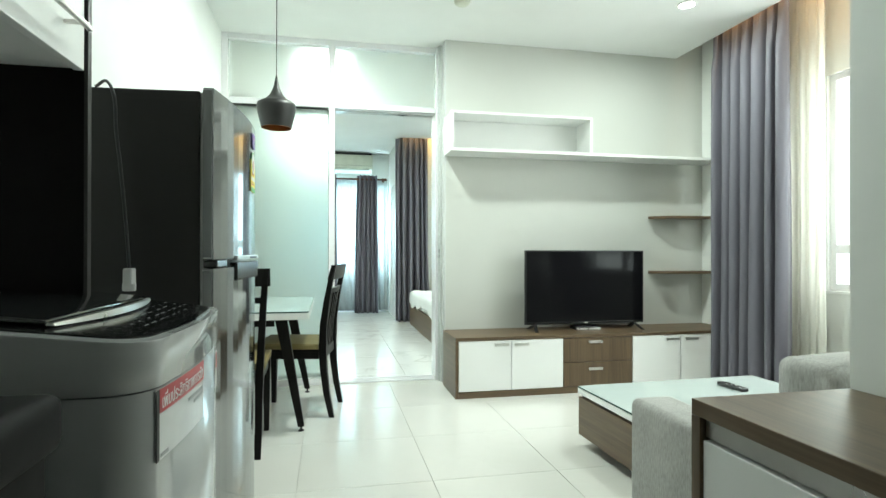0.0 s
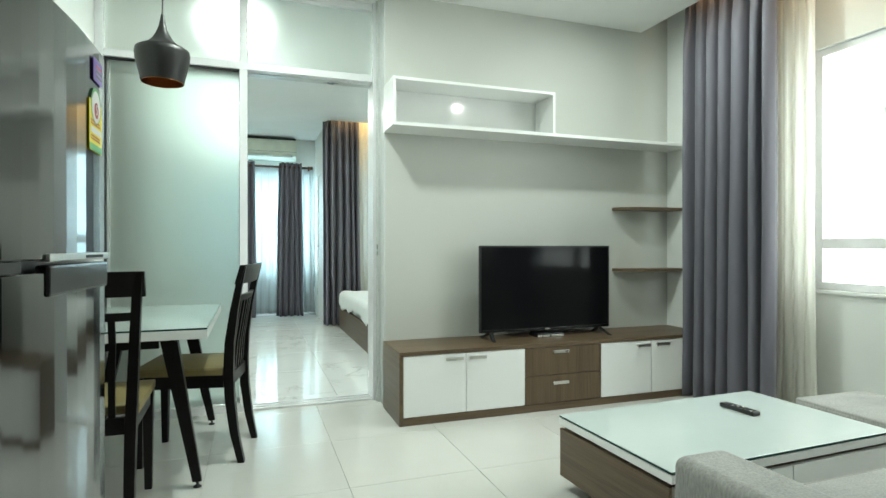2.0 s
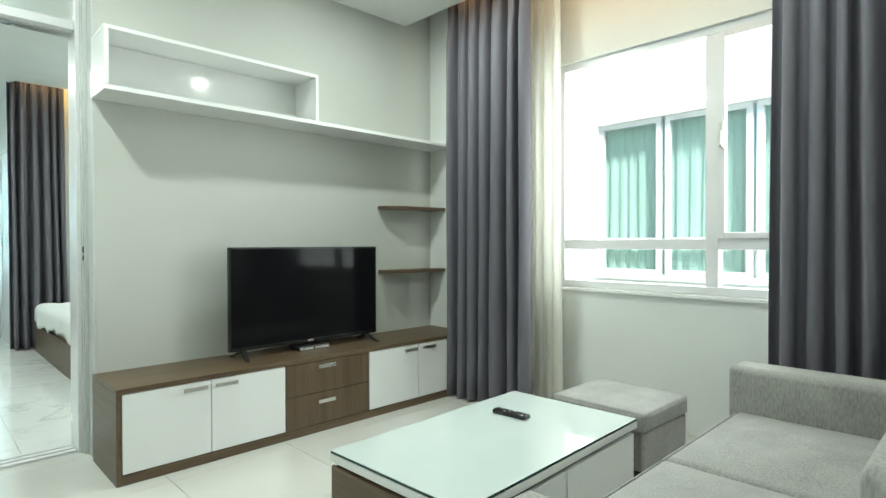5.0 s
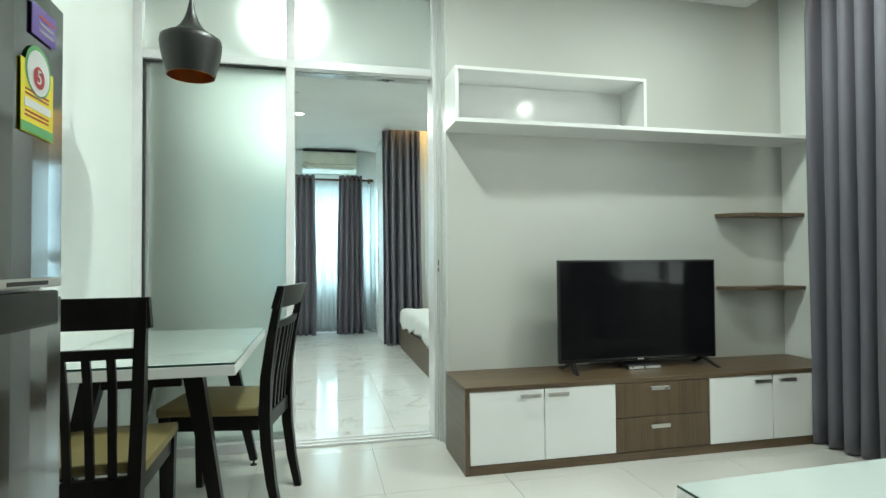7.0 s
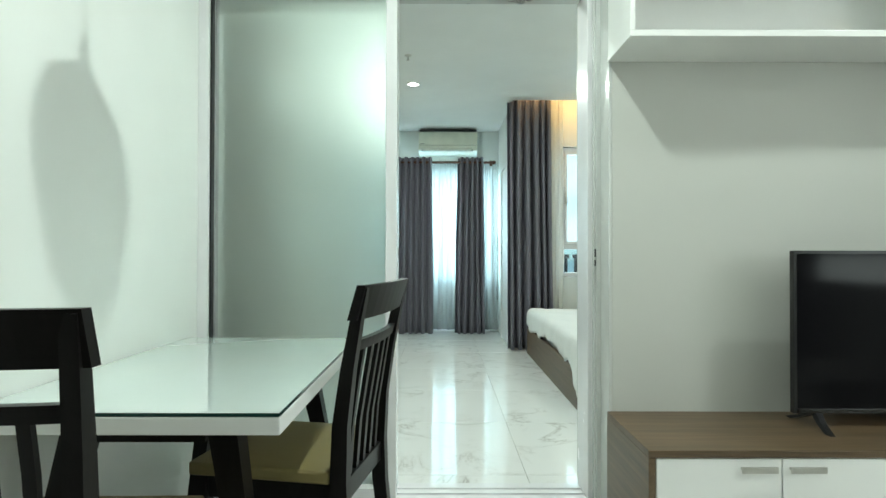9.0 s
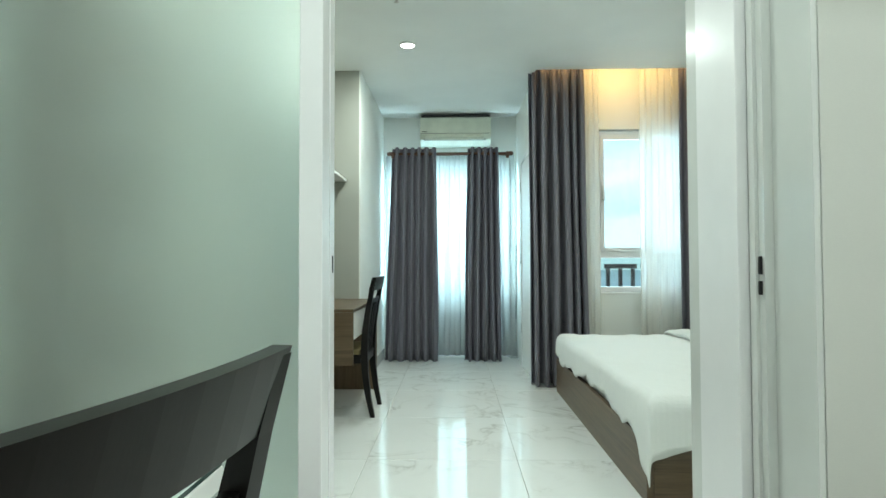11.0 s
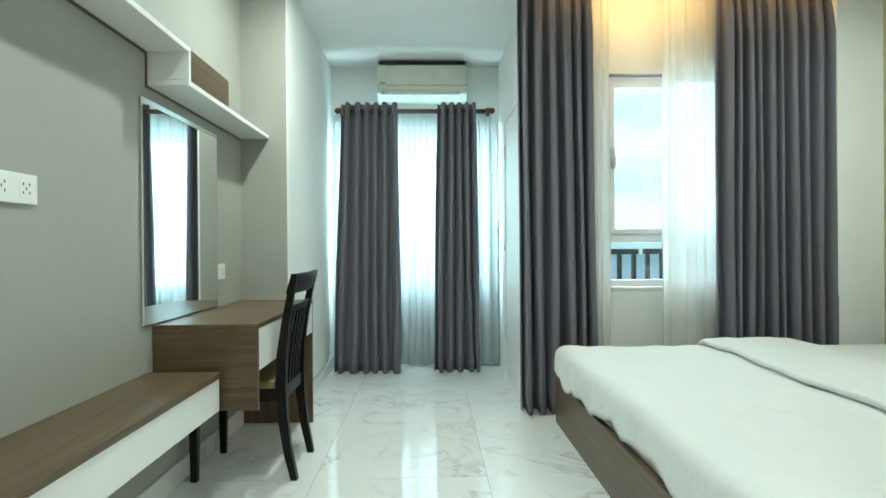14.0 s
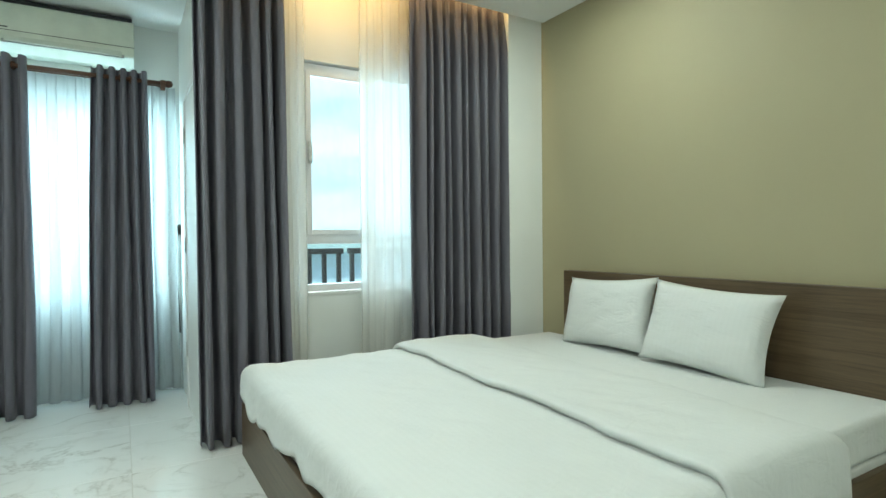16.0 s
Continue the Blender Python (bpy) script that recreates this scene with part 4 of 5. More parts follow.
def fridge():
    t = thing("refrigerator", "two door stainless steel refrigerator with charcoal sides", "refrigerator", (-0.058, 1.68, 0), -4.3)
    w = 0.585
    part("body", box(-0.66, -0.312, 0, w, 0.03, 1.515, 0.006), M_FRIDGE, t, "charcoal painted sides")
    part("door_gasket", box(-0.312, -0.303, 0.01, w - 0.01, 0.05, 1.51), M_PAPER, t)
    top = part("door", bulged(-0.303, -0.272, 0, w, 1.012, 1.525, 0.018, 0.008), M_STEEL, t, "upper freezer door")
    low = part("door", bulged(-0.303, -0.272, 0, w, 0.05, 0.988, 0.018, 0.008), M_STEEL, t, "lower door")
    part("door_edge", box(-0.302, -0.276, -0.003, -0.0005, 1.020, 1.518, 0.001), M_EDGE, top, "silver grey door edge")
    part("door_edge", box(-0.302, -0.276, -0.003, -0.0005, 0.058, 0.980, 0.001), M_EDGE, low, "silver grey door edge")
    part("hinge_cover", box(-0.302, -0.262, 0.004, 0.12, 0.989, 1.011, 0.003), M_GLOSSK, t)
    part("handle", boxes((-0.276, -0.250, 0.20, w - 0.05, 0.940, 1.002), bev=0.006), M_GLOSSK, low, "black recessed handle")
    part("trim", box(-0.274, -0.249, 0.20, w - 0.045, 1.008, 1.024, 0.003), M_CHROME, top, "bright metal trim")
    part("badge", box(-0.2495, -0.2480, w - 0.20, w - 0.09, 1.0125, 1.0195), M_FRIDGE, top)
    for x in (-0.60, -0.36):
        for y in (0.06, w - 0.06):
            part("foot", cyl(0.02, 0, 0.032, 12, m=pose(x, y, 0)), M_BLACK, t)
    # energy label and brand sticker on the upper door
    lab = part("energy_label", box(-0.2680, -0.2668, 0.448, 0.557, 1.265, 1.385), M_YELLOW, top, "yellow energy label")
    part("label_foot", box(-0.2667, -0.2660, 0.448, 0.557, 1.266, 1.282), M_GREEN, lab)
    bm = bmesh.new()
    bmesh.ops.create_circle(bm, cap_ends=True, segments=32, radius=0.044)
    bmesh.ops.transform(bm, matrix=pose(-0.2664, 0.503, 1.375, 0, 90, 0), verts=bm.verts)
    part("label_arch", bm, M_GREEN, lab)
    bm = bmesh.new()
    bmesh.ops.create_circle(bm, cap_ends=True, segments=32, radius=0.038)
    bmesh.ops.transform(bm, matrix=pose(-0.2658, 0.503, 1.373, 0, 90, 0), verts=bm.verts)
    part("label_dial", bm, M_PAPER, lab)
    bm = bmesh.new()
    bmesh.ops.create_circle(bm, cap_ends=True, segments=24, radius=0.019)
    bmesh.ops.transform(bm, matrix=pose(-0.2652, 0.503, 1.365, 0, 90, 0), verts=bm.verts)
    part("label_disc", bm, M_RED, lab)
    lettering("5", 0.034, M_PAPER, lab, pose(-0.2647, 0.503, 1.365, 90, 0, 90))
    part("label_window", box(-0.2667, -0.2660, 0.458, 0.548, 1.308, 1.322), M_PAPER, lab)
    for z in (1.292, 1.299, 1.328, 1.335):
        part("print_bar", box(-0.2667, -0.2662, 0.460, 0.540, z, z + 0.003), M_RED, lab)
    st = part("sticker", box(-0.2680, -0.2668, 0.475, 0.560, 1.435, 1.49), M_PURPLE, top, "dark purple sticker")
    for k in range(3):
        part("print_bar", box(-0.2667, -0.2662, 0.500, 0.552, 1.447 + k * 0.012, 1.452 + k * 0.012), M_RED if k == 2 else M_WM, st)

    # both lie tangent to the bowed door
    lab.matrix_basis = pose(-0.2600, 0.480, 0, 0, 0, 4.6) @ pose(0.2680, -0.503, 0)
    st.matrix_basis = pose(-0.2603, 0.497, 0, 0, 0, 5.0) @ pose(0.2680, -0.517, 0)


fridge()


def rounded_plan(x0, x1, y0, y1, z0, r, bulge, top, edge=0.012, seg=12):
    """An upright body with rounded plan corners and a bowed +x front; top gives the rim height at (front, back)."""
    bm = bmesh.new()
    pts = [(x1, y0 + r + (y1 - y0 - 2 * r) * k / 14) for k in range(1, 14)]
    for cx, cy, a0 in ((x1 - r, y1 - r, 0), (x0 + r, y1 - r, 90), (x0 + r, y0 + r, 180), (x1 - r, y0 + r, 270)):
        for k in range(seg + 1):
            a = radians(a0 + 90 * k / seg)
            pts.append((cx + r * math.cos(a), cy + r * math.sin(a)))
    cy, hy = (y0 + y1) / 2, (y1 - y0) / 2
    lo, hi = [], []
    for x, y in pts:
        f = max(0.0, (x - x0) / (x1 - x0))
        z = top[0] + (top[1] - top[0]) * (1 - f)
        x += bulge * (1 - ((y - cy) / hy) ** 2) * max(0.0, (f - 0.5) * 2)
        lo.append(bm.verts.new((x, y, z0)))
        hi.append(bm.verts.new((x, y, z)))
    n = len(pts)
    for k in range(n):
        bm.faces.new((lo[k], lo[(k + 1) % n], hi[(k + 1) % n], hi[k]))
    bm.faces.new(lo[::-1])
    cap = bm.faces.new(hi)
    bmesh.ops.bevel(bm, geom=cap.edges[:], offset=edge, segments=5, profile=0.5, affect="EDGES")
    for f in bm.faces:
        f.smooth = len(f.verts) < 6
    return bm


def washer():
    t = thing("washing_machine", "silver grey top loading washing machine with a dark lid", "washing machine", (0, 0.885, 0))
    w, xb, xf, bow = 0.57, LX + 0.03, -0.270, 0.022
    part("body", rounded_plan(xb, xf, 0, w, 0.03, 0.06, bow, (0.817, 0.817), 0.004), M_WM, t)
    part("top_rim", rounded_plan(xb, xf + 0.003, -0.003, w + 0.003, 0.820, 0.063, bow, (0.897, 0.952), 0.018), M_WM, t)
    panel = part("lid", rounded_plan(xb + 0.02, xf - 0.014, 0.02, w - 0.02, 0.88, 0.055, bow, (0.902, 0.957), 0.004), M_GLOSSK, t, "dark glossy lid and control panel")
    # sloping fittings on the lid
    m = pose(-0.50, 0, 0.934, 0, 6.4, 0)
    part("glass_lid", box(-0.20, 0.075, 0.05, w - 0.05, -0.004, 0.006, 0.004, 3), M_LIDGLASS, panel, "smoked glass lid pane", smooth=True).matrix_basis = m
    pts = [(0.082 + 0.030 * (1 - (2 * k / 16 - 1) ** 2), 0.05 + (w - 0.10) * k / 16) for k in range(17)]
    bm = bmesh.new()
    rows = []
    for k, (x, y) in enumerate(pts):
        up = 0.002 + 0.008 * (1 - (2 * k / 16 - 1) ** 2)
        rows.append([bm.verts.new((x + dx, y, dz)) for dx, dz in ((-0.007, -0.002), (0.007, -0.002), (0.004, up), (-0.004, up))])
    for a, c in zip(rows, rows[1:]):
        for q in range(4):
            bm.faces.new((a[q], c[q], c[(q + 1) % 4], a[(q + 1) % 4]))
    bm.faces.new(rows[0])
    bm.faces.new(rows[-1][::-1])
    bmesh.ops.recalc_face_normals(bm, faces=bm.faces)
    part("lid_edge", bm, M_CHROME, panel, "bright curved lid edge").matrix_basis = m
    rnd = random.Random(5)
    for k in range(9):
        for q in range(4):
            if rnd.random() < 0.8:
                y = 0.10 + k * 0.044 + rnd.uniform(-0.006, 0.006)
                part("print_bar", box(0.135 + q * 0.022, 0.1370 + q * 0.022, y, y + rnd.uniform(0.008, 0.026), 0.0008, 0.0012), M_PRINT, panel).matrix_basis = m
    # advice sticker laid on the bowed front
    sb = lambda y: xf + bow * (1 - ((y - w / 2) / (w / 2)) ** 2)

    def on_front(y0, y1, z0, z1, lift, n=8):
        bm = bmesh.new()
        rows = []
        for k in range(n + 1):
            y = y0 + (y1 - y0) * k / n
            rows.append([bm.verts.new((sb(y) + d, y, z)) for d, z in ((lift, z0), (lift, z1), (lift - 0.0012, z1), (lift - 0.0012, z0))])
        for a, c in zip(rows, rows[1:]):
            for q in range(4):
                bm.faces.new((a[q], c[q], c[(q + 1) % 4], a[(q + 1) % 4]))
        bm.faces.new(rows[0])
        bm.faces.new(rows[-1][::-1])
        bmesh.ops.recalc_face_normals(bm, faces=bm.faces)
        return bm

    st = part("sticker", on_front(0.042, 0.30, 0.698, 0.814, 0.0014), M_CLEARFILM, t, "clear washing advice sticker")
    part("sticker_band", on_front(0.053, 0.30, 0.775, 0.814, 0.0021), M_RED, st, "red band")
    part("sticker_edge", on_front(0.042, 0.052, 0.698, 0.814, 0.0021), M_FRIDGE, st, "dark sticker edge")
    me = text_mesh("เพิ่มประสิทธิภาพการซัก", 0.03, 0.0002)
    xs = [v.co.x for v in me.vertices]
    ys = [v.co.y for v in me.vertices]
    x_low, y_low = min(xs), min(ys)
    k, kz = 0.228 / (max(xs) - x_low), 0.027 / (max(ys) - y_low)
    for v in me.vertices:
        y = 0.062 + (v.co.x - x_low) * k
        v.co = (sb(y) + 0.0026 + v.co.z, y, 0.781 + (v.co.y - y_low) * kz)
    me.materials.clear()
    me.materials.append(M_LINEN)
    new("lettering", me).parent = st
    for a, b, z in ((0.19, 0.29, 0.758), (0.225, 0.29, 0.746), (0.058, 0.088, 0.702)):
        part("print_bar", on_front(a, b, z, z + 0.006, 0.0021, 3), M_PRINT, st)
    part("side_label", on_front(0.47, 0.50, 0.715, 0.80, 0.0016, 2), M_PAPER, t, "narrow printed label")
    part("side_label", on_front(0.475, 0.495, 0.76, 0.795, 0.0022, 2), M_RED, t, "small red print")
    for x in (-0.7, -0.32):
        for y in (0.06, w - 0.06):
            part("foot", cyl(0.025, 0, 0.032, 12, m=pose(x, y, 0)), M_BLACK, t)


washer()


def kitchen():
    t = thing("upper_cabinet", "white kitchen wall cabinet with a steel bar handle", "cabinet", (-0.05, -0.46, 0.04))
    part("body", box(LX + 0.052, -0.492, 0.0, 1.77, 1.40, 2.2, 0.002), M_LAM, t)
    for k in range(3):
        f = part("door", box(-0.490, -0.470, 1.77 - (k + 1) * 0.59 + 0.002, 1.77 - k * 0.59 - 0.002, 1.395, 2.198, 0.002), M_LAM, t)
        y0 = 1.77 - k * 0.59 - 0.30
        part("handle", boxes((-0.440, -0.430, y0, y0 + 0.24, 1.462, 1.472), (-0.470, -0.440, y0 + 0.03, y0 + 0.04, 1.463, 1.471), (-0.470, -0.440, y0 + 0.20, y0 + 0.21, 1.463, 1.471), bev=0.002), M_CHROME, f, "steel bar handle")
    g = thing("end_panel", "tall gloss black panel between washer and refrigerator", "panel", (-0.045, 1.315, 0))
    part("panel", box(LX + 0.047, -0.478, 0.0, 0.018, 0.928, 2.2, 0.001), M_DARKPANEL, g)
    part("edge_strip", box(-0.4775, -0.470, 0.0, 0.018, 0.928, 2.2), M_FRIDGE, g)
    c = thing("kitchen_counter", "black kitchen base unit with a rounded dark worktop", "counter", (0, 0, 0))
    part("body", box(LX + 0.002, -0.318, -1.4, 0.70, 0.08, 0.80, 0.002), M_DARKPANEL, c)
    part("plinth", box(LX + 0.002, -0.42, -1.4, 0.64, 0, 0.08), M_BLACK, c)
    part("worktop", box(LX + 0.002, -0.300, -1.4, 0.712, 0.802, 0.872, 0.022, 5), M_DARKPANEL, c, smooth=True)
    part("knob", lathe([(0.001, 0.03), (0.016, 0.028), (0.018, 0.0)], 18), M_PAPER, c, "white knob", smooth=True).matrix_basis = pose(-0.318, 0.46, 0.70, 0, 90, 0)
    s = thing("power_cord", "black power cord with a white plug above the washer", "power cord", (0, 0, 0))
    cu = bpy.data.curves.new("cord_path", "CURVE")
    cu.dimensions, cu.bevel_depth, cu.bevel_resolution = "3D", 0.0045, 3
    sp_ = cu.splines.new("BEZIER")
    pts = [(-0.66, 1.74, 1.521), (-0.615, 1.70, 1.524), (-0.585, 1.685, 1.36), (-0.562, 1.68, 1.15), (-0.548, 1.675, 0.99)]
    sp_.bezier_points.add(len(pts) - 1)
    for p, co in zip(sp_.bezier_points, pts):
        p.co = co
        p.handle_left_type = p.handle_right_type = "AUTO"
    tmp = bpy.data.objects.new("cord_path", cu)
    scene.collection.objects.link(tmp)
    me = bpy.data.meshes.new_from_object(tmp.evaluated_get(bpy.context.evaluated_depsgraph_get()))
    bpy.data.objects.remove(tmp)
    me.materials.clear()
    me.materials.append(M_BLACK)
    cord = new("cord", me)
    cord.parent = s
    part("plug", boxes((-0.56, -0.535, 1.655, 1.692, 0.945, 0.99), (-0.565, -0.53, 1.665, 1.68, 0.925, 0.95), bev=0.005), M_PAPER, s, "white plug")


kitchen()


# ---- dining place ----
def chair_mesh():
    t = thing("dining_chair", "black stained wooden slat back chair with olive seat pad", "chair", group="slat back chairs")
    w = 0.40
    for s in (-1, 1):
        x = s * 0.176
        part("rear_post", beam([(s * 0.172, 0.0, 0.0, 0.034, 0.030), (x, 0.030, 0.14, 0.034, 0.038), (x, 0.050, 0.30, 0.036, 0.044), (s * 0.179, 0.056, 0.43, 0.036, 0.046), (s * 0.186, 0.050, 0.58, 0.034, 0.042), (s * 0.195, 0.028, 0.73, 0.032, 0.036), (s * 0.205, 0.002, 0.86, 0.030, 0.030), (s * 0.213, -0.020, 0.945, 0.028, 0.024)], 0, 0), M_DARKWOOD, t)
        part("front_leg", beam([(x, 0.455, 0.0, 0.028, 0.028), (x, 0.455, 0.25, 0.036, 0.036), (x, 0.455, 0.425, 0.042, 0.042)], 0, 0), M_DARKWOOD, t)
        part("side_rail", box(x - 0.011, x + 0.011, 0.08, 0.433, 0.365, 0.425, 0.002), M_DARKWOOD, t)
    part("front_rail", box(-0.154, 0.154, 0.443, 0.467, 0.365, 0.425, 0.002), M_DARKWOOD, t)
    part("rear_rail", box(-0.158, 0.158, 0.044, 0.068, 0.365, 0.425, 0.002), M_DARKWOOD, t)

    def bowed(z0, z1, y0, y1, dip, th):
        bm = bmesh.new()
        n = 10
        rows = []
        for k in range(n + 1):
            u = -1 + 2 * k / n
            x = u * 0.232 if z1 > 0.9 else u * 0.184
            b = -dip * (1 - u * u)
            rows.append([bm.verts.new(p) for p in ((x, y0 + b, z0), (x, y0 + b + th, z0), (x, y1 + b + th, z1), (x, y1 + b, z1))])
        for a, c in zip(rows, rows[1:]):
            for q in range(4):
                bm.faces.new((a[q], a[(q + 1) % 4], c[(q + 1) % 4], c[q]))
        bm.faces.new(rows[0][::-1])
        bm.faces.new(rows[-1])
        bmesh.ops.recalc_face_normals(bm, faces=bm.faces)
        return bm

    part("top_rail", bowed(0.862, 0.952, -0.004, -0.030, 0.022, 0.024), M_DARKWOOD, t)
    part("mid_rail", bowed(0.775, 0.805, 0.012, 0.004, 0.014, 0.020), M_DARKWOOD, t)
    for k in range(5):
        x = (k - 2) * 0.062
        b = 0.012 * (1 - (x / 0.2) ** 2)
        part("slat", beam([(x * 0.94, 0.056, 0.415, 0.022, 0.012), (x * 0.95, 0.050 - b * 0.5, 0.56, 0.022, 0.012), (x, 0.034 - b, 0.69, 0.022, 0.012), (x, 0.018 - b, 0.785, 0.022, 0.012)], 0, 0), M_DARKWOOD, t)
    part("seat", soft_box(-0.20, 0.20, 0.082, 0.485, 0.426, 0.462, 0.014, 0.016, 3), M_SEAT, t, "olive vinyl seat pad", smooth=True)
    return t


chair = chair_mesh()
chair.matrix_basis = pose(-0.515, 2.835, 0, 0, 0, 1)
copy_thing(chair, pose(0.055, 3.64, 0, 0, 0, 80))
tagged(copy_thing(chair, pose(-0.255, 7.165, 0, 0, 0, 90)), "black stained wooden slat back chair tucked under the desk")


def dining_table():
    t = thing("dining_table", "white dining table with glass top and splayed black legs", "table", (0, 0, 0))
    x0, x1, y0, y1 = LX + 0.002, -0.105, 3.18, 4.225
    part("tabletop", box(x0, x1, y0, y1, 0.648, 0.686, 0.003), M_LAM, t)
    g = part("glass_top", box(x0 + 0.003, x1 - 0.003, y0 + 0.003, y1 - 0.003, 0.6885, 0.696, 0.0015), M_GLASSTOP, t, "white backed tempered glass")
    part("glass_edge", boxes((x0 + 0.003, x1 - 0.0015, y0 + 0.0015, y0 + 0.0029, 0.687, 0.6945), (x1 - 0.0029, x1 - 0.0015, y0 + 0.003, y1 - 0.003, 0.687, 0.6945)), M_GLASSEDGE, g, "dark green glass edge")
    part("spacer", box(x0 + 0.01, x1 - 0.01, y0 + 0.01, y1 - 0.01, 0.6862, 0.6884), M_BLACK, t)
    for ya in (y0 + 0.10, y1 - 0.12):
        part("apron", box(x0 + 0.22, x1 - 0.20, ya, ya + 0.02, 0.60, 0.647), M_DARKWOOD, t)
    for fx, tx in ((x1 - 0.045, x1 - 0.165), (x0 + 0.07, x0 + 0.19)):
        for fy, ty in ((y0 + 0.06, y0 + 0.13), (y1 - 0.10, y1 - 0.17)):
            leg = part("leg", beam([(fx, fy, 0.028, 0.036, 0.036), (tx, ty, 0.647, 0.068, 0.06)], 0, 0), M_DARKWOOD, t)
            part("leveller", lathe([(0.001, 0.0), (0.018, 0.0), (0.016, 0.006), (0.006, 0.01), (0.006, 0.022), (0.012, 0.024), (0.012, 0.029)], 14), M_BLACK, leg, smooth=True).matrix_basis = pose(fx, fy, 0)


dining_table()


# ---- bedroom: desk wall ----
def bench():
    t = thing("bench_unit", "wall hung walnut bench with white drawer fronts", "bench", (LX + 0.013, 4.62, 0.033))
    d, l = -0.488 - (LX + 0.013), 6.712 - 4.62
    part("top", box(0, d + 0.004, 0, l, 0.506, 0.532, 0.002), M_WOODY, t)
    part("body", box(0, d - 0.02, 0.0, l - 0.002, 0.376, 0.505), M_WOODY, t)
    for a, b in ((0.0, 0.843), (0.847, l)):
        part("drawer", box(d - 0.019, d - 0.001, a + 0.001, b - 0.001, 0.373, 0.505, 0.002), M_LAM, t, "white drawer front")


bench()


def desk():
    t = thing("desk", "walnut laminate dressing desk with white drawers", "desk", (LX + 0.013, 6.75, 0))
    d, l = -0.345 - (LX + 0.013), 7.838 - 6.75
    part("top", box(0, d, 0, l, 0.732, 0.752, 0.002), M_WOODY, t)
    part("side_panel", box(0, d, 0, 0.022, 0.392, 0.731, 0.002), M_WOODX, t)
    part("side_panel", box(0, d - 0.002, l - 0.022, l, 0.0, 0.731, 0.002), M_WOODZ, t)
    part("carcass", box(0.0, d - 0.022, 0.023, l - 0.023, 0.555, 0.731), M_WOODY, t)
    for a, b in ((0.024, l / 2 - 0.002), (l / 2 + 0.002, l - 0.024)):
        part("drawer", box(d - 0.02, d - 0.001, a, b, 0.553, 0.729, 0.002), M_LAM, t, "white drawer front")


desk()


def stepped_shelf():
    t = thing("stepped_shelf", "white stepped wall shelf with walnut boxes", "shelf", (LX + 0.013, 0, 0))
    d = -0.605 - (LX + 0.013)
    part("board", box(0, d, 4.70, 6.74, 1.875, 1.897, 0.002), M_LAM, t)
    part("divider", box(0, d, 6.72, 6.74, 1.761, 1.874, 0.001), M_LAM, t)
    part("board", box(0, d, 6.72, 7.838, 1.738, 1.760, 0.002), M_LAM, t)
    part("box_front", box(0.004, d - 0.012, 4.72, 6.25, 1.8975, 2.005, 0.002), M_WOODY, t, "walnut box")
    part("box_front", box(0.004, d - 0.008, 6.742, 7.19, 1.7605, 1.897, 0.002), M_WOODY, t, "walnut box")
    # thin walnut-coloured strips stand for the shade where the shelf meets the wall
    part("shadow_strip", boxes((0.0, 0.004, 4.70, 6.72, 1.863, 1.8745), (0.0, 0.004, 6.708, 6.72, 1.728, 1.863), (0.0, 0.004, 6.72, 7.838, 1.728, 1.7375)), M_WOODY, t, "thin dark strip drawn as shade along the wall")


stepped_shelf()
su = thing("shelf_unit", "tall narrow walnut shelf unit behind the frosted glass", "shelf unit", (LX + 0.013, 4.64, 0))
part("side_panel", box(0, 0.19, 0, 0.02, 0, 2.3, 0.001), M_WOODZ, su)
part("side_panel", box(0, 0.19, 0.32, 0.34, 0, 2.3, 0.001), M_WOODZ, su)
for z in (0.02, 0.62, 1.02, 1.42, 1.82, 2.279):
    part("shelf_board", box(0.001, 0.20, 0.021, 0.319, z, z + 0.02, 0.001), M_LAM, su, "white shelf board")
mir = thing("mirror", "large frameless silver wall mirror standing on the desk", "mirror", (LX + 0.013, 6.66, 0.754))
part("glass", box(0.0, 0.012, 0.0, 0.77, 0.0, 0.93, 0.010, 1), M_MIRROR, mir)


def socket_plate(name, label, m, n):
    t = thing(name, label, "socket")
    t.matrix_world = m
    part("plate", box(0, 0.009, 0, 0.092 * n, 0, 0.086, 0.003), M_LAM, t)
    for k in range(n):
        c = 0.046 + 0.092 * k
        part("insert", box(0.009, 0.0105, c - 0.026, c + 0.026, 0.017, 0.069, 0.001, 1), M_LAM, t)
        holes = ((-0.006, 0.043), (0.010, 0.043)) if n == 3 and k == 0 else ((-0.012, 0.056), (0.012, 0.056), (-0.012, 0.032), (0.012, 0.032), (0, 0.044))
        for dy, dz in holes:
            part("pin_hole", box(0.0104, 0.0109, c + dy - 0.002, c + dy + 0.002, dz - 0.004, dz + 0.004), M_BLACK, t)


socket_plate("socket", "white triple wall socket above the bench", pose(LX + 0.012, 5.805, 1.198), 3)
socket_plate("socket", "white wall socket beside the mirror", pose(LX + 0.012, 7.45, 0.90), 1)
socket_plate("light_switch", "white wall switch plate in the recess", pose(0.985, 9.36, 1.16, 0, 0, -90) @ pose(0, 0, 0, 0, 0, 0) @ Matrix.Rotation(math.pi, 4, "Z") @ Matrix.Translation((0, -0.046, 0)), 1)


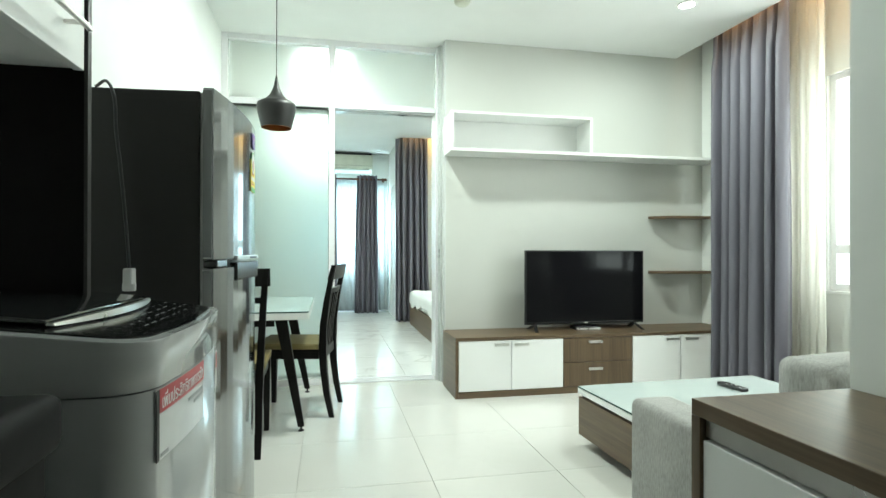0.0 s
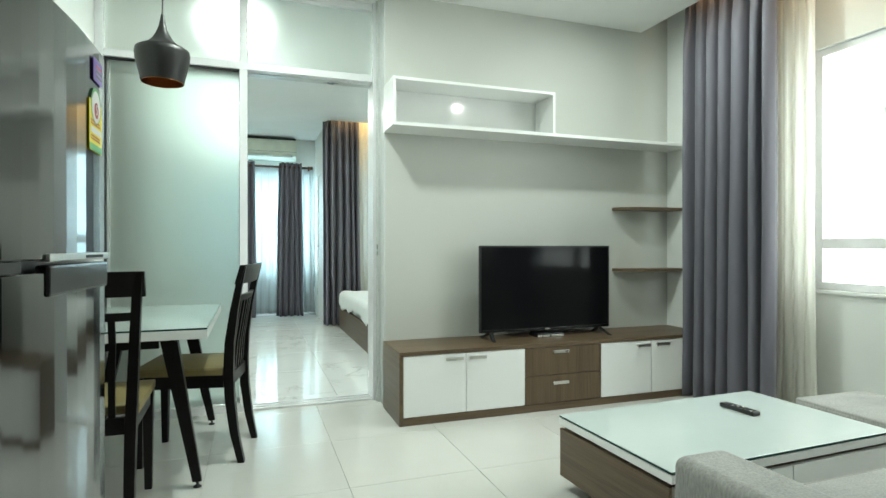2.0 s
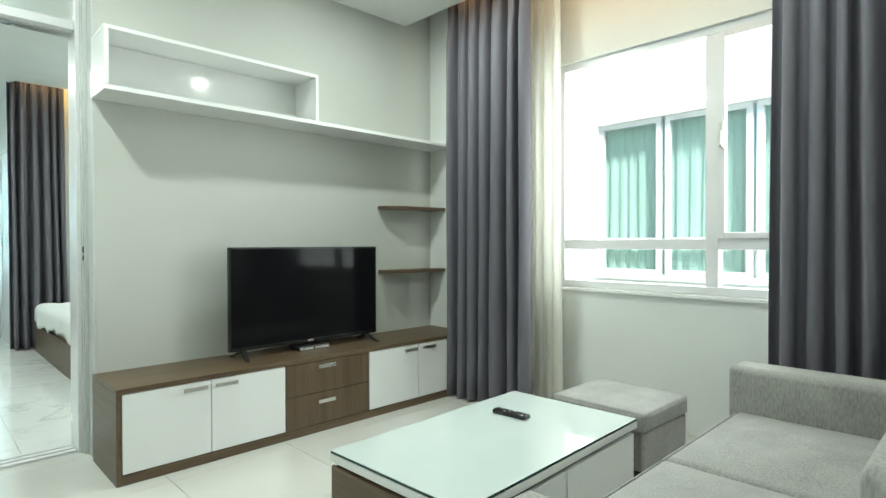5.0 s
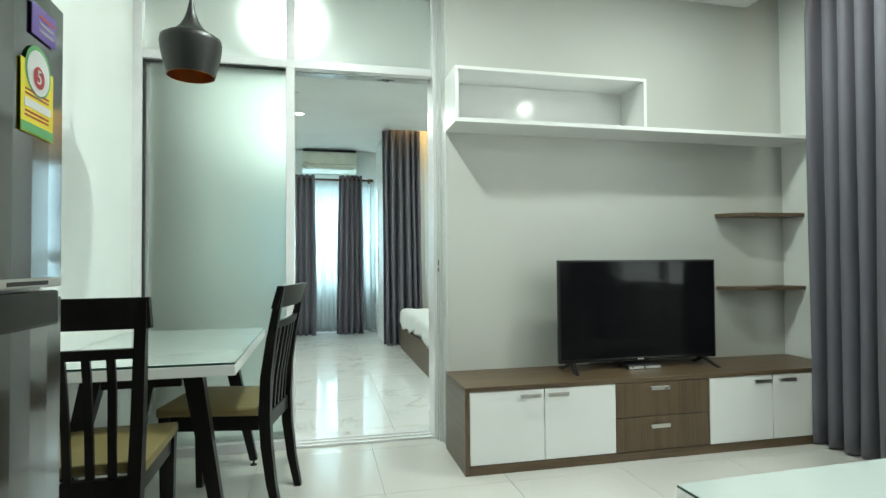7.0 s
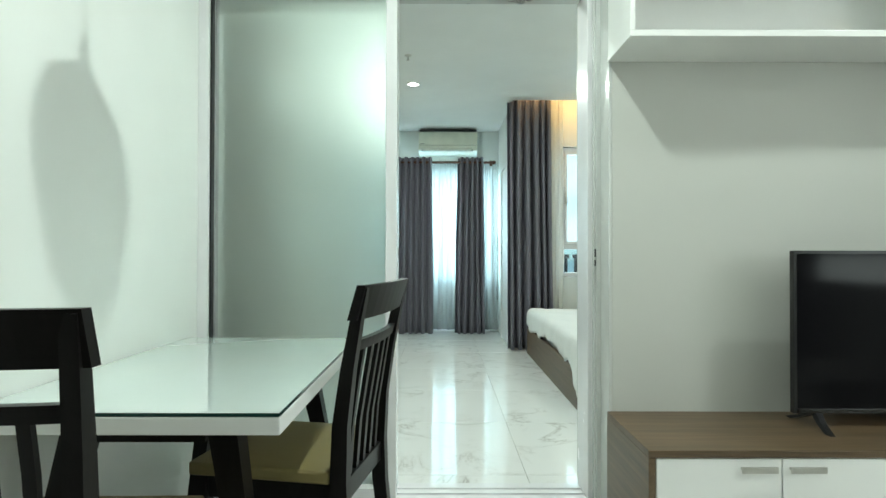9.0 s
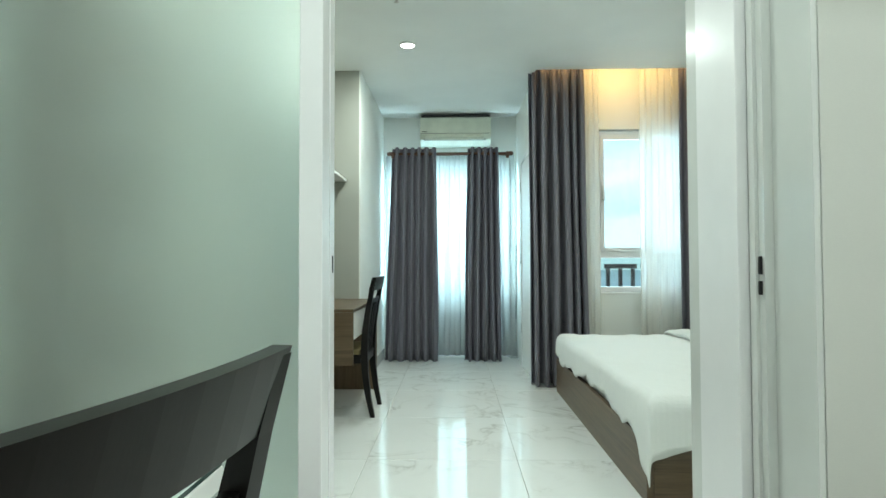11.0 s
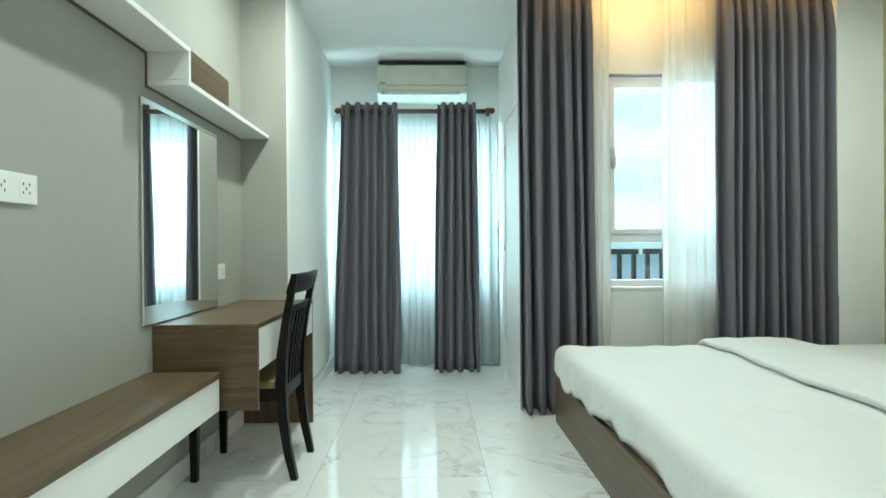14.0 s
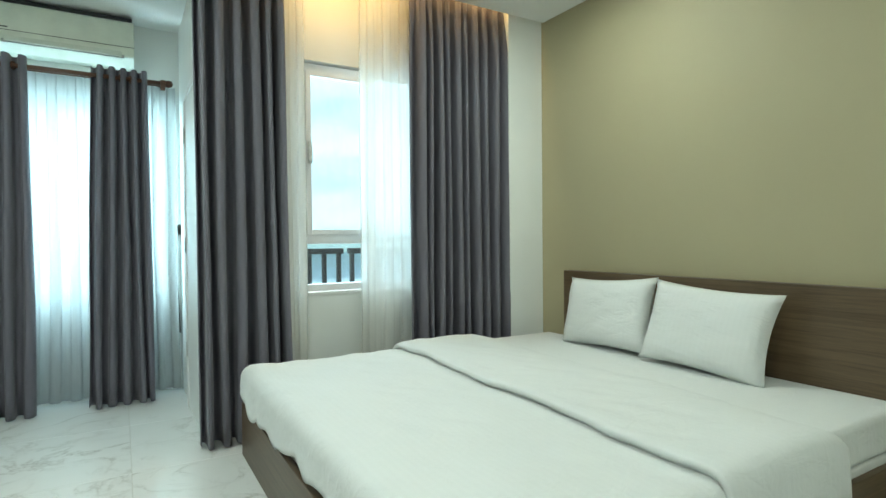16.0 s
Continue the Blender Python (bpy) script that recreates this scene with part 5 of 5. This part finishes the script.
def air_conditioner():
    t = thing("air_conditioner", "ivory wall mounted split air conditioner over the curtains", "air conditioner", (0.32, 9.36, 2.345))
    bm = bmesh.new()
    prof = [(0.0, 0.0), (-0.11, 0.0), (-0.19, 0.05), (-0.205, 0.11), (-0.20, 0.283), (-0.185, 0.295), (0.0, 0.295)]
    a = [bm.verts.new((-0.385, y, z)) for y, z in prof]
    b = [bm.verts.new((0.385, y, z)) for y, z in prof]
    n = len(prof)
    for k in range(n):
        bm.faces.new((a[k], b[k], b[(k + 1) % n], a[(k + 1) % n]))
    bm.faces.new(a)
    bm.faces.new(b[::-1])
    bmesh.ops.recalc_face_normals(bm, faces=bm.faces)
    bmesh.ops.bevel(bm, geom=bm.edges[:], offset=0.006, segments=2, affect="EDGES")
    part("casing", bm, M_ACW, t)
    # black block drawn as the shade between casing and ceiling
    part("intake_grille", boxes((-0.375, 0.375, -0.186, -0.01, 0.2955, 0.322), bev=0.004), M_BLACK, t, "black block put in as the shade under the ceiling")
    part("louvre", box(-0.33, 0.31, -0.008, 0.0, -0.03, 0.03, 0.003), M_ACW, t).matrix_basis = pose(0, -0.196, 0.068, -28, 0, 0)
    part("outlet", box(-0.345, 0.325, -0.004, 0.0, -0.036, 0.036), plain("shadowed_ac_plastic", (0.40, 0.41, 0.36), 0.5), t).matrix_basis = pose(0, -0.186, 0.066, -28, 0, 0)
    part("seam", box(-0.385, 0.385, -0.2065, -0.2045, 0.112, 0.115), M_FRIDGE, t)
    part("badge", box(-0.36, -0.31, -0.2075, -0.206, 0.128, 0.136), M_FRIDGE, t)


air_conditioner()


# ---- bed ----
def bed():
    t = thing("bed", "low walnut platform bed with a panel headboard", "bed", (1.135, 5.66, 0))
    L, W = 3.215 - 1.135, 2.10
    for a in ((0, 0.03, 0, W, 0.0, 0.27), (0.031, L, 0, 0.03, 0.0, 0.27), (0.031, L, W - 0.03, W, 0.0, 0.27)):
        part("side_board", box(*a, 0.003), M_WOODY if a[1] < 0.1 else M_WOODX, t)
    part("deck", box(0.031, L, 0.031, W - 0.031, 0.16, 0.24), M_WOODX, t)
    part("headboard", box(L + 0.001, L + 0.062, -0.12, 1.93, 0.0, 0.895, 0.003), M_WOODY, t)


bed()
matt = thing("mattress", "thick mattress under a white fitted sheet", "mattress", (1.165, 5.68, 0.242))
part("mattress_core", soft_box(0.004, 2.046, 0.004, 2.056, 0.0, 0.06, 0.02), M_SHEETW, matt, "plain white mattress side", smooth=True)
part("fitted_sheet", soft_box(0, 2.05, 0.0, 2.06, 0.061, 0.216, 0.05, 0.006), M_LINEN, matt, "white satin striped sheet", smooth=True)


def duvet():
    """White duvet laid over mattress and foot end, folded back in a band."""
    t = thing("duvet", "rumpled white cotton duvet folded back across the bed", "duvet", (0, 0, 0))
    fy0, fy1, fx0 = 5.66, 7.68, 1.185

    def surface(sx, sy, base, lip):
        """sx: along the bed from the foot edge (negative hangs), sy: across (outside 0..1 of width hangs)."""
        w = fy1 - fy0
        y, z = fy0 + min(max(sy, 0), w), base
        over_y = max(-sy, sy - w, 0)
        x, over_x = fx0 + max(sx, 0), max(-sx, 0)
        drops = []
        for over, sign, ax in ((over_y, -1 if sy < 0 else 1, 1), (over_x, -1, 0)):
            r = 0.085 if (ax and sign > 0) else 0.05
            if over > 0:
                if over < r * 1.571:
                    a = over / r
                    off, drop = r * math.sin(a), r * (1 - math.cos(a))
                else:
                    off, drop = r + 0.04 * (over - r * 1.571), r + (over - r * 1.571)
                drops.append(drop)
                if ax:
                    y += sign * off
                else:
                    x += sign * off
        z -= math.hypot(*drops) if len(drops) == 2 else sum(drops)
        n1 = noise.noise((x * 2.1, y * 2.1, 3.1)) * 0.013 + noise.noise((x * 7, y * 5, 1.0)) * 0.008 + noise.noise((x * 14 + y * 9, y * 4, 7.0)) * 0.004
        hang = over_x + over_y
        n1 += 0.035 * min(hang, 0.3) * noise.noise((x * 13, y * 13, z * 6))
        z += n1
        wave = math.sin(y * 19 + 2 * x) * 0.5 + math.sin(y * 31 + 1.0) * 0.3 if over_x > 0.06 else 0
        x -= 0.045 * hang * 4 * wave * 0.28
        wy = math.sin(x * 17 + 1.3) * 0.5 + math.sin(x * 29) * 0.3 if over_y > 0.06 else 0
        y += (-1 if sy < 0 else 1) * 0.04 * min(hang, 0.3) * 4 * wy * 0.28 if over_y > 0 else 0
        return x, y, z + lip

    def sheet(x_from, x_to, hang0, hang1, base, nx, ny, lipf, slant):
        bm = bmesh.new()
        w = fy1 - fy0
        g = []
        for i in range(nx + 1):
            row = []
            for j in range(ny + 1):
                v = j / ny
                sy = -hang0 + (w + hang0 + hang1) * v
                xe = x_to + slant * (min(max(sy / w, 0), 1) - 0.5)
                xf = x_from if x_from < 0 else x_from + slant * (min(max(sy / w, 0), 1) - 0.5)
                if x_from < 0:
                    xf = x_from * (0.98 + 0.10 * math.sin(v * 9 + 0.5) + 0.08 * math.sin(v * 31) + 0.05 * math.sin(v * 67) + 0.70 * max(0, 1 - abs(v - 0.07) / 0.11))
                sx = xf + (xe - xf) * i / nx
                if sy < 0:
                    sy *= 1 + 0.65 * max(0, 1 - max(sx + 0.1, 0) / 0.28) + 0.10 * math.sin(sx * 11)
                row.append(bm.verts.new(surface(sx, sy, base, lipf(i / nx))))
            g.append(row)
        for a, b in zip(g, g[1:]):
            for j in range(ny):
                bm.faces.new((a[j], a[j + 1], b[j + 1], b[j]))
        bmesh.ops.recalc_face_normals(bm, faces=bm.faces)
        return bm

    o = part("cover", sheet(-0.20, 1.34, 0.195, 0.10, 0.466, 70, 90, lambda u: 0, 0.08), M_LINEN, t, smooth=True)
    thicken(o, 0.012)
    f = part("folded_band", sheet(0.78, 1.40, 0.205, 0.09, 0.500, 60, 90, lambda u: -0.012 * math.exp(-u * 50) - 0.03 * math.exp(-(1 - u) * 9), 0.08), M_LINEN, t, smooth=True)
    thicken(f, 0.028)


duvet()


def pillow(m, label):
    bm = bmesh.new()
    n = 18
    a, b, th = 0.335, 0.215, 0.088
    sides = []
    for s in (1, -1):
        g = []
        for i in range(n + 1):
            row = []
            for j in range(n + 1):
                u, v = -1 + 2 * i / n, -1 + 2 * j / n
                pinch = 1 - 0.09 * (1 - u * u) * abs(v) ** 3
                pinch2 = 1 - 0.09 * (1 - v * v) * abs(u) ** 3
                hgt = th * ((1 - u ** 4) * (1 - v ** 4)) ** 0.6 * (1 + 0.12 * noise.noise((u * 2, v * 2, s * 3.0)))
                row.append(bm.verts.new((u * a * pinch2, v * b * pinch, s * hgt + 0.009 * noise.noise((u * 4, v * 4, s * 2.0)) * (1 - u * u) * (1 - v * v))))
            g.append(row)
        sides.append(g)
        for p, q in zip(g, g[1:]):
            for j in range(n):
                bm.faces.new((p[j], p[j + 1], q[j + 1], q[j]) if s > 0 else (p[j + 1], p[j], q[j], q[j + 1]))
    bmesh.ops.remove_doubles(bm, verts=bm.verts, dist=0.0015)
    bmesh.ops.recalc_face_normals(bm, faces=bm.faces)
    t = thing("pillow", label, "pillow", group="bed pillows")
    part("pillow_case", bm, M_LINEN, t, smooth=True)
    t.matrix_world = m


pillow(pose(3.09, 7.09, 0.668, 0, 0, 0) @ pose(0, 0, 0, 90, 0, -90) @ pose(0, 0, 0, -15, 0, 3), "white pillow leaning on the headboard behind another")
pillow(pose(3.04, 6.42, 0.665, 0, 0, 0) @ pose(0, 0, 0, 90, 0, -90) @ pose(0, 0, 0, -18, 0, -3), "white pillow leaning on the headboard")


# ---- outside ----
structure("ground", box(-400, 400, -400, 400, -6.2, -6.0), painted("grey_yard_concrete", (0.30, 0.30, 0.28), 0.9), "grey concrete yard far below", "ground")
structure("balcony_floor", box(-0.8, 5.2, 9.55, 10.7, -0.2, -0.02), painted("balcony_screed", (0.45, 0.45, 0.43), 0.8), "grey balcony floor slab", "floor")


def balustrade():
    t = thing("balustrade", "dark timber balcony balustrade with upright posts", "balustrade", (0, 10.4, 0))
    for k in range(13):
        x = -0.57 + k * 0.47
        part("top_rail", box(x, x + 0.41, -0.03, 0.03, 0.975, 1.035, 0.004), M_RAIL, t)
        for q in range(3):
            part("post", box(x + 0.02 + q * 0.16, x + 0.065 + q * 0.16, -0.02, 0.02, -0.02, 0.974, 0.003), M_RAIL, t)


balustrade()


def neighbour():
    t = thing("neighbour_building", "pale rendered building across the light well with curtained windows", "building", (5.5, 0, 0))
    wall = [(0, 0.25, -3, 8, -6, 0.75), (0, 0.25, -3, 8, 2.31, 6.0), (0, 0.25, 4.04, 8, 0.75, 2.31), (0, 0.25, -3, 1.2, 0.75, 2.31)]
    part("wall", boxes(*wall), M_FACADE, t)
    part("roof", box(-0.2, 3.0, -3, 8, 6.0, 6.2), M_FACADE, t)
    for y0, y1 in ((3.37, 4.04), (2.55, 3.33), (1.2, 2.51)):
        wdw = part("window", boxes((0.05, 0.10, y0, y1, 0.75, 0.80), (0.05, 0.10, y0, y1, 2.26, 2.31), (0.05, 0.10, y0, y0 + 0.05, 0.80, 2.26), (0.05, 0.10, y1 - 0.05, y1, 0.80, 2.26), (0.05, 0.10, y0 + 0.05, y1 - 0.05, 1.08, 1.12)), M_ALU, t)
        part("pane", box(0.07, 0.076, y0 + 0.05, y1 - 0.05, 0.80, 2.26), M_PANE, wdw).visible_shadow = False
        cur = part("curtain", cloth(y1 - y0, 1.6, 6, 0.010, int(y0 * 10)), M_TEAL, wdw, "teal curtain", smooth=True)
        cur.matrix_basis = pose(0.16, (y0 + y1) / 2, 0.72, 0, 0, 90)
        part("sill", box(-0.05, 0.05, y0, y1, 0.70, 0.75), M_FACADE, wdw)


neighbour()


def far_side():
    """Pale blue tarpaulin hung over a scaffold wall behind the balcony."""
    t = thing("covered_building", "building wrapped in pale blue wrinkled tarpaulin", "building", (0, 15.5, 0))
    bm = bmesh.new()
    nx, nz = 130, 110
    g = []
    for j in range(nz + 1):
        row = []
        for i in range(nx + 1):
            x, z = -9 + 22 * i / nx, -6 + 14 * j / nz
            sag = 0.03 * math.sin(z * 4.2 + 0.7 * math.sin(x * 0.8)) + 0.05 * noise.noise((x * 0.6, z * 1.1, 0)) + 0.035 * noise.noise((x * 1.6, z * 3.1, 5)) + 0.02 * noise.noise((x * 4.0 + z, z * 7, 2))
            row.append(bm.verts.new((x, sag, z)))
        g.append(row)
    for a, b in zip(g, g[1:]):
        for i in range(nx):
            bm.faces.new((a[i], a[i + 1], b[i + 1], b[i]))
    part("tarpaulin", bm, plain("blue_white_tarpaulin", (0.54, 0.70, 0.74), 0.7), t, smooth=True)
    part("wall", box(-9, 13, 0.4, 0.8, -6, 8), M_FACADE, t)
    part("ledge", box(-9, 13, -0.35, -0.15, 0.9, 1.15), plain("grey_green_ledge", (0.30, 0.42, 0.40), 0.7), t)


far_side()


# ---- floor tiles ----
def lay(parent_name, size, ox, oy, x0, x1, y0, y1, material):
    g = 0.0012
    bm = box(-size / 2 + g, size / 2 - g, -size / 2 + g, size / 2 - g, -0.01, 0.0, 0.0012, 1)
    me = mesh_of("tile", bm, material)
    owner = bpy.data.objects[parent_name]
    i0, i1 = math.floor((x0 - ox) / size), math.ceil((x1 - ox) / size)
    j0, j1 = math.floor((y0 - oy) / size), math.ceil((y1 - oy) / size)
    for i in range(i0, i1):
        for j in range(j0, j1):
            a, b = max(x0, ox + i * size), min(x1, ox + (i + 1) * size)
            c, d = max(y0, oy + j * size), min(y1, oy + (j + 1) * size)
            if b - a < 0.02 or d - c < 0.02:
                continue
            whole = b - a > size - 1e-4 and d - c > size - 1e-4
            data = me if whole else mesh_of("tile", box(a - ox - (i + 0.5) * size + g, b - ox - (i + 0.5) * size - g, c - oy - (j + 0.5) * size + g, d - oy - (j + 0.5) * size - g, -0.01, 0.0, 0.0012, 1), material)
            t = new("tile", data)
            t.location = (ox + (i + 0.5) * size, oy + (j + 0.5) * size, 0)
            t.parent = owner


lay("floor", 0.6, -0.13, 2.41, LX, WX, YB, P0, M_TILE)
lay("floor_bedroom", 0.8, -0.165, 6.99, LX, 3.28, P0 + 0.15, 9.36, M_MARBLE)
